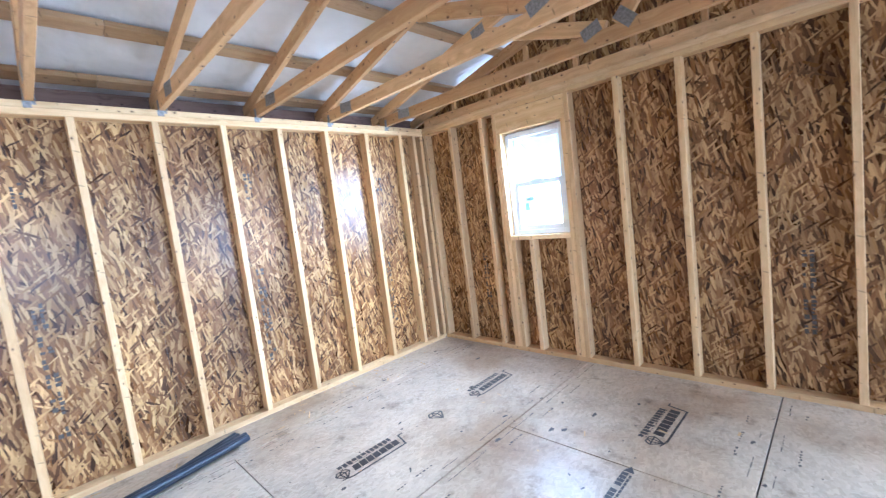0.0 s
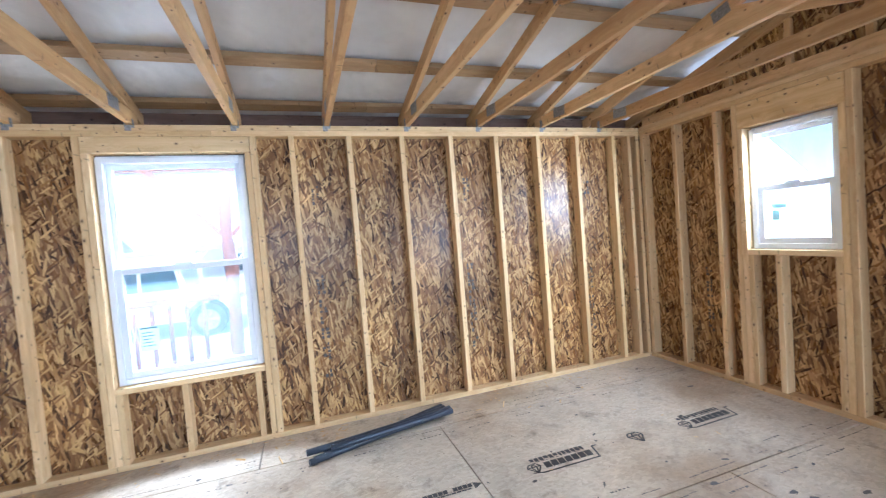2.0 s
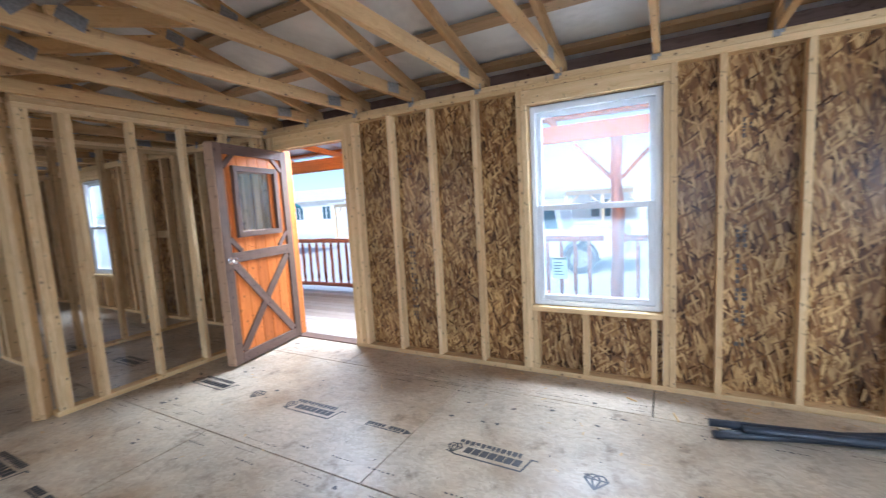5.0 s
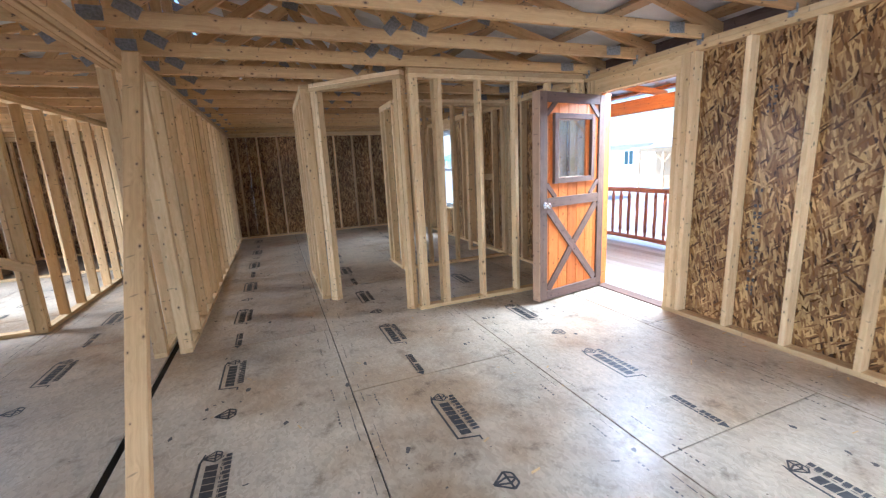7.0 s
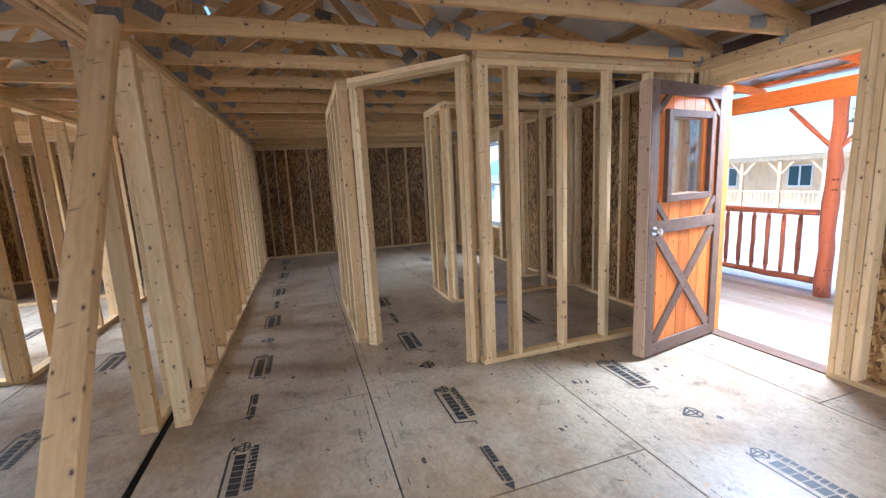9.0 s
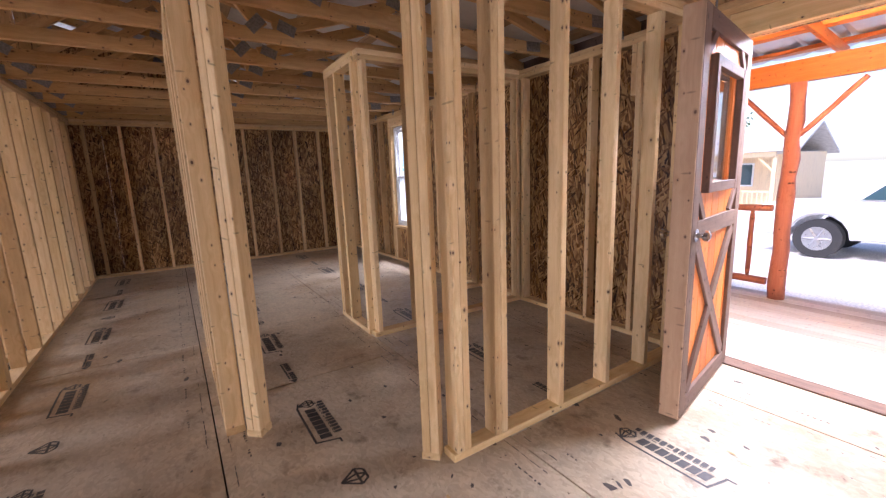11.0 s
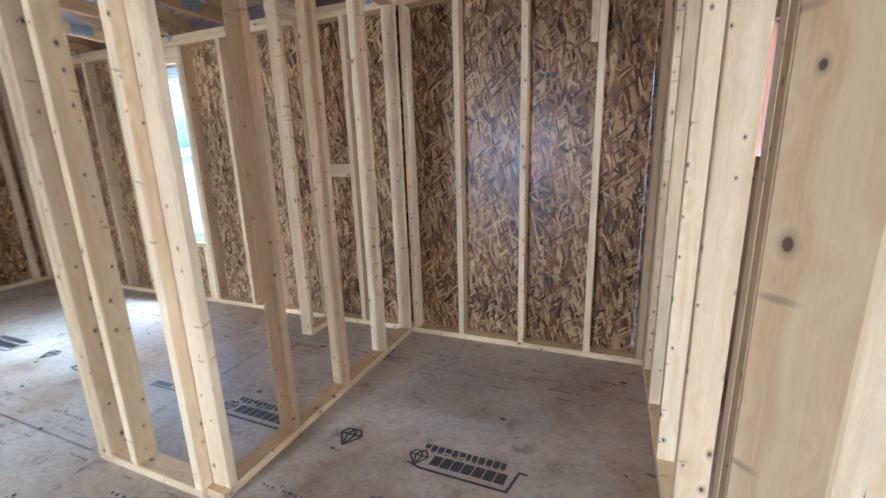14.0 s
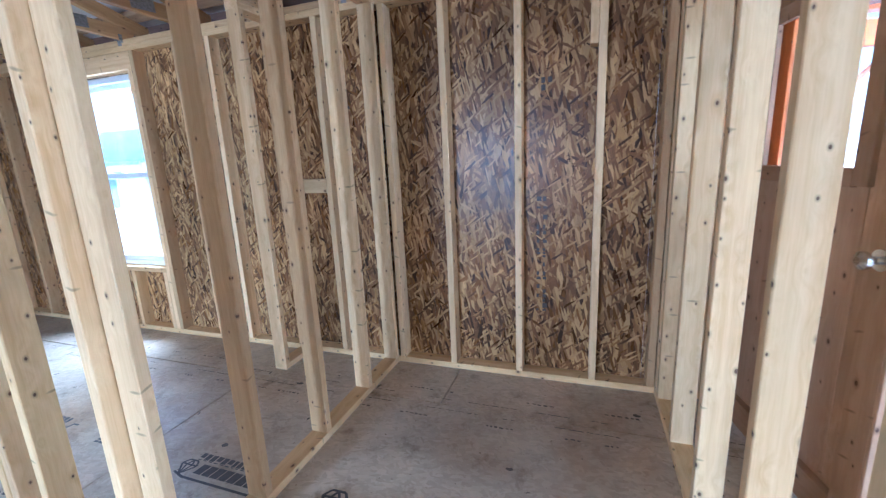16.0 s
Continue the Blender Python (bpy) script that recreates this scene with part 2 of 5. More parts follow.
DECK_WOOD = lumber("pale_deck_board", (0.66, 0.63, 0.60), (0.54, 0.505, 0.475), (0.45, 0.40, 0.36), 0.7)
INNER_DOOR = lumber("unfinished_door_back", (0.58, 0.40, 0.27), (0.45, 0.29, 0.18), (0.10, 0.05, 0.03), 0.6)


def plain(name, color, rough=0.5, metal=0.0, var=0.12, scale=14.0, relief=0.0):
    m, nt, p = material(name, rough, metal)
    tc = nt.nodes.new("ShaderNodeTexCoord")
    n = noise_tex(nt, tc.outputs["Object"], scale, 4.0)
    c = ramp(nt, n.outputs["Fac"], [(0.3, tuple(v * (1 - var) for v in color)), (0.7, tuple(min(1, v * (1 + var)) for v in color))])
    link(nt, c, p.inputs["Base Color"])
    link(nt, math_node(nt, "MULTIPLY_ADD", n.outputs["Fac"], 0.2, rough - 0.1), p.inputs["Roughness"])
    if relief:
        bump(nt, p, n.outputs["Fac"], relief, 0.01)
    return m


VINYL = plain("white_vinyl", (0.80, 0.82, 0.84), 0.35, var=0.03)
STEEL = plain("galvanised_steel", (0.29, 0.285, 0.27), 0.5, 0.45, var=0.35, scale=60)
CHROME = plain("chrome", (0.72, 0.72, 0.74), 0.15, 1.0, var=0.05)
BLACK_IRON = plain("black_iron", (0.025, 0.025, 0.027), 0.5, 0.3)
INK = plain("black_floor_ink", (0.040, 0.037, 0.036), 0.42, var=0.5, scale=45)
FAINT_INK = plain("worn_floor_ink", (0.065, 0.053, 0.045), 0.45, var=0.4, scale=40)
TUBE_PLASTIC = plain("dark_blue_grey_plastic", (0.028, 0.036, 0.05), 0.38, var=0.3)
TUBE_END = plain("pale_tube_end", (0.55, 0.58, 0.60), 0.5)
DARK_GAP = plain("dark_underfloor", (0.025, 0.02, 0.017), 0.9)
PAPER = plain("pale_label_paper", (0.72, 0.76, 0.72), 0.6, var=0.05)
_np = PAPER.node_tree                                     # thin paper lets light through
_tl = _np.nodes.new("ShaderNodeBsdfTranslucent")
_tl.inputs[0].default_value = (0.72, 0.84, 0.84, 1)
_pm = _np.nodes.new("ShaderNodeMixShader")
_pm.inputs[0].default_value = 0.6
link(_np, _np.nodes["Principled BSDF"].outputs[0], _pm.inputs[1])
link(_np, _tl.outputs[0], _pm.inputs[2])
link(_np, _pm.outputs[0], _np.nodes["Material Output"].inputs[0])
LABEL_TEAL = plain("teal_label_print", (0.48, 0.74, 0.74), 0.6)
LABEL_INK = plain("label_print", (0.12, 0.2, 0.2), 0.6)
GRAVEL = plain("pale_gravel", (0.62, 0.60, 0.57), 0.9, var=0.3, scale=30, relief=0.6)
METAL_ROOF = plain("grey_metal_roofing", (0.50, 0.52, 0.55), 0.4, 0.5, var=0.08)

# roof underlay: white reflective sheet with soft creases
UNDERLAY, _nt3, _p3 = material("white_roof_underlay", 0.24)
_tc3 = _nt3.nodes.new("ShaderNodeTexCoord")
_w1 = noise_tex(_nt3, _tc3.outputs["Object"], 2.1, 3.0, 0.5)
_w2 = noise_tex(_nt3, _tc3.outputs["Object"], 9.0, 2.0, 0.5)
link(_nt3, ramp(_nt3, _w1.outputs["Fac"], [(0.3, (0.62, 0.60, 0.56)), (0.7, (0.78, 0.76, 0.71))]), _p3.inputs["Base Color"])
bump(_nt3, _p3, math_node(_nt3, "MULTIPLY_ADD", _w2.outputs["Fac"], 0.15, _w1.outputs["Fac"]), 0.9, 0.06)

GLASS, _nt4, _p4 = material("window_glass", 0.02)
_p4.inputs["Transmission Weight"].default_value = 1.0
_p4.inputs["IOR"].default_value = 1.5
_haze = _nt4.nodes.new("ShaderNodeBsdfTranslucent")       # pale veil that stands in for bright haze over the view
_haze.inputs[0].default_value = (0.86, 0.93, 1.0, 1)
_mx = _nt4.nodes.new("ShaderNodeMixShader")
_fn = noise_tex(_nt4, _nt4.nodes.new("ShaderNodeTexCoord").outputs["Object"], 3.0, 3.0)
link(_nt4, math_node(_nt4, "MULTIPLY_ADD", _fn.outputs["Fac"], 0.03, 0.012), _mx.inputs[0])
link(_nt4, _p4.outputs[0], _mx.inputs[1])
link(_nt4, _haze.outputs[0], _mx.inputs[2])
link(_nt4, _mx.outputs[0], _nt4.nodes["Material Output"].inputs[0])
_p4.inputs["Base Color"].default_value = (0.95, 0.98, 0.99, 1)

DOOR_GLASS = GLASS.copy()
DOOR_GLASS.name = "clear_door_glass"
for _n in GLASS.node_tree.nodes:
    if _n.type == "MATH":
        _n.inputs[1].default_value, _n.inputs[2].default_value = 0.03, 0.02
HAZE_GLASS = GLASS.copy()                                 # lower panes get a stronger, bluer veil of painted haze
HAZE_GLASS.name = "film_covered_glass"
for _n in HAZE_GLASS.node_tree.nodes:
    if _n.type == "MATH":
        _n.inputs[1].default_value, _n.inputs[2].default_value = 0.10, 0.07
    if _n.type == "BSDF_TRANSLUCENT":
        _n.inputs[0].default_value = (0.72, 0.90, 1.0, 1)

# ---- building helpers ----
_boxes = {}


def finish(bm, name, mat):
    me = bpy.data.meshes.new(name)
    bm.to_mesh(me)
    bm.free()
    me.materials.append(mat)
    return me


def put(ob, parent):
    if parent is not None:
        ob.parent = parent
        ob.matrix_parent_inverse = Matrix.Translation(parent.location).inverted() if parent.parent is None else (Matrix.Translation(parent.parent.location) @ Matrix.Identity(4)).inverted()
    return ob


def prism_mesh(w, d, length, ease, mat, name):
    """A board along z from 0, its long edges eased; alike boards share it."""
    key = (round(w, 4), round(d, 4), round(length, 3), ease, mat.name)
    if key not in _boxes:
        a, b, e = w / 2, d / 2, min(ease, w / 3, d / 3)
        ring = [(a - e, -b), (a, -b + e), (a, b - e), (a - e, b), (-a + e, b), (-a, b - e), (-a, -b + e), (-a + e, -b)]
        verts = [(x, y, z) for z in (0.0, length) for x, y in ring]
        faces = [(i, (i + 1) % 8, 8 + (i + 1) % 8, 8 + i) for i in range(8)] + [tuple(range(7, -1, -1)), tuple(range(8, 16))]
        me = bpy.data.meshes.new(name)
        me.from_pydata(verts, [], faces)
        me.materials.append(mat)
        _boxes[key] = me
    return _boxes[key]


def empty(name, at, label, category, group="", kind=""):
    ob = new(name)
    ob.location = at
    ob.empty_display_size = 0.1
    return tagged(ob, label, category, group, kind)


def board(name, parent, p0, p1, w, d, mat, across=(0, 1, 0), ease=0.003, label=""):
    """A board from p0 to p1; w is its size along 'across', d its other size."""
    p0, p1 = Vector(p0), Vector(p1)
    zaxis = (p1 - p0).normalized()
    xaxis = Vector(across)
    xaxis = (xaxis - zaxis * xaxis.dot(zaxis)).normalized()
    yaxis = zaxis.cross(xaxis)
    ob = new(name, prism_mesh(w, d, (p1 - p0).length, ease, mat, name))
    base = parent.location if parent is not None else Vector((0, 0, 0))
    rot = Matrix((xaxis, yaxis, zaxis)).transposed().to_4x4()
    ob.matrix_basis = Matrix.Translation(p0 - base) @ rot
    if parent is not None:
        ob.parent = parent
    if label:
        tagged(ob, label)
    return ob


def mesh_part(name, bm, mat, parent, label=""):
    """Links a bmesh, made in the parent's own space, as one mesh."""
    ob = new(name, finish(bm, name, mat))
    ob.parent = parent
    if label:
        tagged(ob, label)
    return ob


def box_bm(bm, x0, y0, z0, x1, y1, z1):
    vs = [bm.verts.new((x, y, z)) for x in (x0, x1) for y in (y0, y1) for z in (z0, z1)]
    for f in ((0, 1, 3, 2), (4, 6, 7, 5), (0, 4, 5, 1), (2, 3, 7, 6), (0, 2, 6, 4), (1, 5, 7, 3)):
        bm.faces.new([vs[i] for i in f])
    return vs


def ease_edges(bm, off=0.004):
    bmesh.ops.recalc_face_normals(bm, faces=bm.faces)
    bmesh.ops.bevel(bm, geom=list(bm.edges), offset=off, segments=1, affect="EDGES")


def tube_bm(bm, p0, p1, r0, r1, seg=10, wob=0.0, rings=1):
    """A round bar, perhaps uneven."""
    p0, p1 = Vector(p0), Vector(p1)
    ax = (p1 - p0).normalized()
    s = ax.orthogonal().normalized()
    t = ax.cross(s)
    loops = []
    for i in range(rings + 1):
        f = i / rings
        r = r0 + (r1 - r0) * f
        c = p0.lerp(p1, f) + (s * random.uniform(-wob, wob) + t * random.uniform(-wob, wob) if 0 < i < rings else Vector())
        k = r * (1 + random.uniform(-1.5, 1.5) * wob / max(r, 0.001) * 0.4)
        loops.append([bm.verts.new(c + (s * math.cos(2 * math.pi * j / seg) + t * math.sin(2 * math.pi * j / seg)) * k) for j in range(seg)])
    for a, b in zip(loops, loops[1:]):
        for j in range(seg):
            bm.faces.new((a[j], a[(j + 1) % seg], b[(j + 1) % seg], b[j]))
    bm.faces.new(loops[0][::-1])
    bm.faces.new(loops[-1])


T, D = 0.038, 0.089          # lumber thickness and depth
PLATE, STUD_TOP, WALL_TOP = 0.038, 2.14, 2.216
XW, YN, YS, XE = -3.05, 3.05, -10.30, 5.05   # inner stud faces
RIDGE = 0.98

# ---- floor ----
floor = empty("floor", (0, 0, 0), "pale strand-board subfloor panels with black printed marks", "floor", kind="structure")
_bm = bmesh.new()
box_bm(_bm, XW - 0.12, YS - 0.12, -0.30, XE + 0.12, YN + 0.12, -0.020)
mesh_part("underfloor", _bm, DARK_GAP, floor)
SHEET_L, SHEET_W, GAP = 2.4384, 1.2146, 0.0075
ROW_X = [(-3.13, -2.662), (-2.662, -1.448), (-1.448, -0.234), (-0.234, 0.962), (1.004, 2.20), (2.20, 3.41), (3.41, 4.62), (4.62, 5.13)]
ROW_JOINT = [-2.90, -1.72, -2.96, -1.66, -2.3, -1.1, -2.3, -1.1]
stamps = []
for (rx0, rx1), joint in zip(ROW_X, ROW_JOINT):
    k = -5
    while joint + k * SHEET_L < YN + 0.08:
        a, b = max(joint + k * SHEET_L, YS - 0.09), min(joint + (k + 1) * SHEET_L, YN + 0.09)
        if b - a > 0.05:
            board("floor_panel", floor, ((rx0 + rx1) / 2, a + GAP / 2, -0.009), ((rx0 + rx1) / 2, b - GAP / 2, -0.009), rx1 - rx0 - GAP, 0.018, OSB_FLOOR, (1, 0, 0), 0.0015)
        if rx1 - rx0 > 1.0:
            for off, what in ((0.50, "stamp"), (1.05, "gem"), (1.63, "stamp"), (2.27, "word")):
                yy = joint + k * SHEET_L + off
                if YS + 0.3 < yy < YN - 0.3:
                    stamps.append((what, rx0 + 0.735, yy))
        k += 1


def print_quad(bm, pts, z=0.0014):
    """A thin flat print in the floor's plane."""
    lo = [bm.verts.new((x, y, z)) for x, y in pts]
    bm.faces.new(lo)


def bar(bm, u0, v0, u1, v1):
    # u runs along +y, v along -x
    print_quad(bm, [(-v0, u0), (-v0, u1), (-v1, u1), (-v1, u0)][::-1])


def gem_bm(bm, cu, cv, s):
    """An outlined cut gem."""
    pts = [(-0.5, 0.18), (-0.28, 0.5), (0.28, 0.5), (0.5, 0.18), (0, -0.5)]
    lines = [(0, 1), (1, 2), (2, 3), (3, 4), (4, 0), (0, 3)]
    segs = [(pts[a], pts[b]) for a, b in lines] + [((-0.18, 0.18), (0, 0.5)), ((0.18, 0.18), (0, 0.5)), ((-0.18, 0.18), (0, -0.5)), ((0.18, 0.18), (0, -0.5))]
    for (ax, ay), (bx, by) in segs:
        d = Vector((bx - ax, by - ay)).normalized() * 0.05
        n = Vector((-d.y, d.x))
        q = [(ax + n.x, ay + n.y), (bx + n.x, by + n.y), (bx - n.x, by - n.y), (ax - n.x, ay - n.y)]
        print_quad(bm, [(-(cv + y * s), cu + x * s) for x, y in q])


def stamp_mesh():
    bm = bmesh.new()
    rng = random.Random(5)
    u = -0.19
    for i in range(12):                      # row of small word bars
        w = rng.uniform(0.018, 0.028)
        bar(bm, u, 0.042 + (0.008 if i in (0, 3, 5) else 0), u + w, 0.078)
        bar(bm, u + 0.003, 0.035, u + w - 0.003, 0.040)
        u += w + 0.006
    gem_bm(bm, -0.195, -0.015, 0.085)
    u = -0.135
    for i in range(7):                       # row of bold word bars
        print_quad(bm, [(0.036, u), (0.036, u + 0.041), (-0.020, u + 0.049), (-0.020, u + 0.008)][::-1])
        u += 0.046
    bar(bm, -0.165, -0.072, 0.205, -0.060)   # frame under and beside
    print_quad(bm, [(0.072, 0.205), (0.072, 0.193), (-0.045, 0.222), (-0.045, 0.234)])
    bar(bm, 0.222, 0.040, 0.262, 0.050)
    print_quad(bm, [(0.072, -0.165), (0.060, -0.165), (0.045, -0.225), (0.052, -0.232)])
    return finish(bm, "printed_stamp", INK)


def gem_mesh():
    bm = bmesh.new()
    gem_bm(bm, 0, 0, 0.11)
    return finish(bm, "printed_gem", INK)


def word_mesh():
    """A bold word over a line of fine print, ending in a pointer."""
    bm = bmesh.new()
    u = -0.15
    for i in range(10):
        if i != 5:
            print_quad(bm, [(0.004, u), (0.004, u + 0.025), (-0.028, u + 0.027), (-0.028, u + 0.002)][::-1])
        u += 0.028
    u = -0.15
    for i in range(9):
        bar(bm, u, -0.022, u + 0.026, -0.010)
        u += 0.030
    print_quad(bm, [(0.026, 0.135), (-0.004, 0.185), (-0.030, 0.135)])
    return finish(bm, "printed_word", INK)


_marks = {"stamp": ("printed_stamp", stamp_mesh()), "gem": ("printed_gem", gem_mesh()), "word": ("printed_word", word_mesh())}
for what, x, y in stamps:
    nm, me = _marks[what]
    ob = new(nm, me)
    ob.parent = floor
    ob.matrix_basis = pose(x + random.uniform(-0.01, 0.01), y + random.uniform(-0.02, 0.02), 0, 0, 0, random.uniform(-1, 1))
# rows of small printed marks beside the long joints, and scuffs
_bm = bmesh.new()
rng = random.Random(11)
for sx in (-2.662, -1.448, -0.234, 2.2, 3.41):
    for dx in (-0.125, -0.05, 0.045, 0.115):
        y = YS + 0.2
        big = abs(dx) > 0.08
        while y < YN - 0.15:
            if rng.random() < 0.8:
                for i in range(rng.choice((1, 2, 3, 5, 6))):
                    w, l = (rng.uniform(0.006, 0.012), rng.uniform(0.010, 0.024)) if big else (rng.uniform(0.003, 0.006), rng.uniform(0.02, 0.07))
                    x = sx + dx + rng.uniform(-0.002, 0.002)
                    print_quad(_bm, [(x, y), (x + w, y + 0.002), (x + w, y + l), (x, y + l - 0.002)])
                    y += l + rng.uniform(0.006, 0.014)
            y += rng.uniform(0.03, 0.3)


def smudge(x, y, r, stretch, turn):
    """An uneven dark scuff."""
    k = 9
    pts = []
    for i in range(k):
        an = 2 * math.pi * i / k
        q = r * rng.uniform(0.55, 1.15)
        u, v = math.cos(an) * q * stretch, math.sin(an) * q
        pts.append((x + u * math.cos(turn) - v * math.sin(turn), y + u * math.sin(turn) + v * math.cos(turn)))
    print_quad(_bm, pts)


for i in range(430):
    x, y = rng.uniform(-2.9, 0.85), rng.uniform(YS + 0.3, YN - 0.2)
    if i % 3 == 0:
        smudge(x, y, rng.uniform(0.008, 0.017), rng.uniform(1.2, 2.2), rng.uniform(1.1, 2.0))
    else:
        smudge(x, y, rng.uniform(0.003, 0.008), rng.uniform(1.0, 3.5), rng.uniform(0, 3.1))
tagged(mesh_part("nailing_marks", _bm, FAINT_INK, floor), "faint rows of printed nailing marks", kind="stuff")


# ---- framed walls ----
def stud(parent, x, y, along, z0=PLATE, z1=STUD_TOP, name="stud", depth=D, mat=PINE):
    """An upright; along names the wall's run: 'y' or 'x'."""
    return board(name, parent, (x, y, z0), (x, y, z1), T, depth, mat, (0, 1, 0) if along == "y" else (1, 0, 0))


def flat_plate(parent, along, c, a, b, z, name="plate", width=D, mat=PINE):
    """A plate lying flat, its underside at z, centred at c across the wall."""
    if along == "y":
        p0, p1 = (c, a, z + T / 2), (c, b, z + T / 2)
        return board(name, parent, p0, p1, width, T, mat, (1, 0, 0))
    return board(name, parent, (a, c, z + T / 2), (b, c, z + T / 2), width, T, mat, (0, 1, 0))


def sheathing(parent, along, face, out, a, b, holes, z1=2.216, mat=OSB_WALL):
    """Panels 1.22 m wide behind the studs, cut round the openings. holes: (a0, a1, z0, z1)."""
    cuts = sorted({a, b, *[v for h in holes for v in h[:2]]} | {a + 1.2192 * i for i in range(1, 40) if a + 1.2192 * i < b})
    for c0, c1 in zip(cuts, cuts[1:]):
        if c1 - c0 < 0.004:
            continue
        mid = (c0 + c1) / 2
        spans = [(-0.05, z1)]
        for h in holes:
            if h[0] <= mid <= h[1]:
                spans = [(-0.05, h[2]), (h[3], z1)]
        for z0, zz in spans:
            if zz - z0 < 0.01:
                continue
            c = face + out * 0.006
            w = c1 - c0 - 0.0012
            if along == "y":
                board("wall_panel", parent, (c, mid, z0), (c, mid, zz), w, 0.012, mat, (0, 1, 0), 0.001)
            else:
                board("wall_panel", parent, (mid, c, z0), (mid, c, zz), w, 0.012, mat, (1, 0, 0), 0.001)


GRID = 0.4064
Y0 = -0.0975
# front (west) wall
west = empty("wall_west", (XW, -3.7, 0), "stud wall of pale pine over brown strand board", "wall", kind="structure")
xc = XW - D / 2
WIN_W = (-1.298, -0.412, 0.535, 2.035)
WIN_W2 = (-8.52, -7.757, 0.55, 2.02)
DOOR_W = (-3.97, -3.085, 0.0, 2.005)
sheathing(west, "y", XW - D - 0.001, -1, YS - D - 0.014, YN + D + 0.014, [WIN_W, WIN_W2, (DOOR_W[0], DOOR_W[1], -0.04, DOOR_W[3])])
flat_plate(west, "y", xc, DOOR_W[1], YN, 0.0, "bottom_plate")
flat_plate(west, "y", xc, YS, DOOR_W[0], 0.0, "bottom_plate")
for a, b in ((YS, -5.2), (-5.2, -0.6), (-0.6, YN)):
    flat_plate(west, "y", xc, a, b - 0.001, STUD_TOP, "top_plate")
for a, b in ((YS, -6.9), (-6.9, -2.2), (-2.2, YN)):
    flat_plate(west, "y", xc, a, b - 0.001, STUD_TOP + T, "top_plate")
ys = [Y0 + GRID * k for k in range(0, 8)] + [-1.723, -2.13, -2.536] + [-4.568, -4.974, -5.381, -6.17, -6.99, -7.28, -8.95, -9.36, -9.76]
ys += [2.93, 3.03, -10.26, -2.942, -2.985]
ys += [-4.05, -4.10, -4.27, -5.73, -5.83]
for y in ys:
    stud(west, xc, y, "y")


def opening_frame(wall, along, c, h, cripples, kings=1, sill=True):
    """Trimmers, kings, header, rough sill and cripples round an opening."""
    a0, a1, z0, z1 = h
    def up(s, za, zb, nm):
        if along == "y":
            stud(wall, c, s, "y", za, zb, nm)
        else:
            stud(wall, s, c, "x", za, zb, nm)
    for s, sg in ((a0, -1), (a1, 1)):
        up(s + sg * (T / 2 + 0.001), PLATE, z1, "trimmer_stud")
        for k in range(kings):
            up(s + sg * (T * 1.5 + 0.003 + k * 0.04), PLATE, STUD_TOP, "king_stud")
    lo, hi = a0 - T, a1 + T
    for i in (-1, 1):
        o = i * 0.0225
        hz = (z1 + 0.001 + STUD_TOP) / 2
        if along == "y":
            board("header", wall, (c + o, lo, hz), (c + o, hi, hz), STUD_TOP - z1 - 0.003, T, PINE, (0, 0, 1))
        else:
            board("header", wall, (lo, c + o, hz), (hi, c + o, hz), STUD_TOP - z1 - 0.003, T, PINE, (0, 0, 1))
    if sill:
        flat_plate(wall, along, c, a0 - 0.0, a1 + 0.0, z0 - T - 0.002, "rough_sill")
        for s in cripples:
            up(s, PLATE, z0 - T - 0.003, "cripple_stud")


board("block", west, (xc, -4.608, 1.80), (xc, -4.608, STUD_TOP), T, D, PINE, (0, 1, 0))
opening_frame(west, "y", xc, WIN_W, [WIN_W[0] + 0.02, -0.91, WIN_W[1] - 0.05])
opening_frame(west, "y", xc, WIN_W2, [WIN_W2[0] + 0.02, -8.14, WIN_W2[1] - 0.02])
opening_frame(west, "y", xc, DOOR_W, [], sill=False)

# gable (north) wall of the front room
north = empty("wall_north", (-1.0, YN, 0), "gable stud wall of pale pine over strand board", "wall", kind="structure")
yc = YN + D / 2
WIN_N = (-2.08, -1.51, 1.06, 1.955)
WIN_N2 = (1.85, 3.35, 0.7, 2.0)
sheathing(north, "x", YN + D + 0.001, 1, XW - D - 0.0005, XE + D + 0.0005, [WIN_N, WIN_N2], 2.216)
flat_plate(north, "x", yc, XW - D + 0.091, 0.96, 0.0, "bottom_plate")
flat_plate(north, "x", yc, 1.0, XE, 0.0, "bottom_plate")
for i in (0, 1):
    flat_plate(north, "x", yc, XW + 0.001, 0.96, STUD_TOP + T * i, "top_plate")
    flat_plate(north, "x", yc, 1.0, XE, STUD_TOP + T * i, "top_plate")
for x in (-3.025, -2.67, -2.29, -1.075, -0.68, -0.29, 0.11, 0.51, 0.92, 1.02, 1.4, 4.0, 4.4, 4.8, 5.02):
    stud(north, x, yc, "x")
opening_frame(north, "x", yc, WIN_N, [-2.06, -1.875, -1.53])
opening_frame(north, "x", yc, WIN_N2, [2.2, 2.6, 3.0])
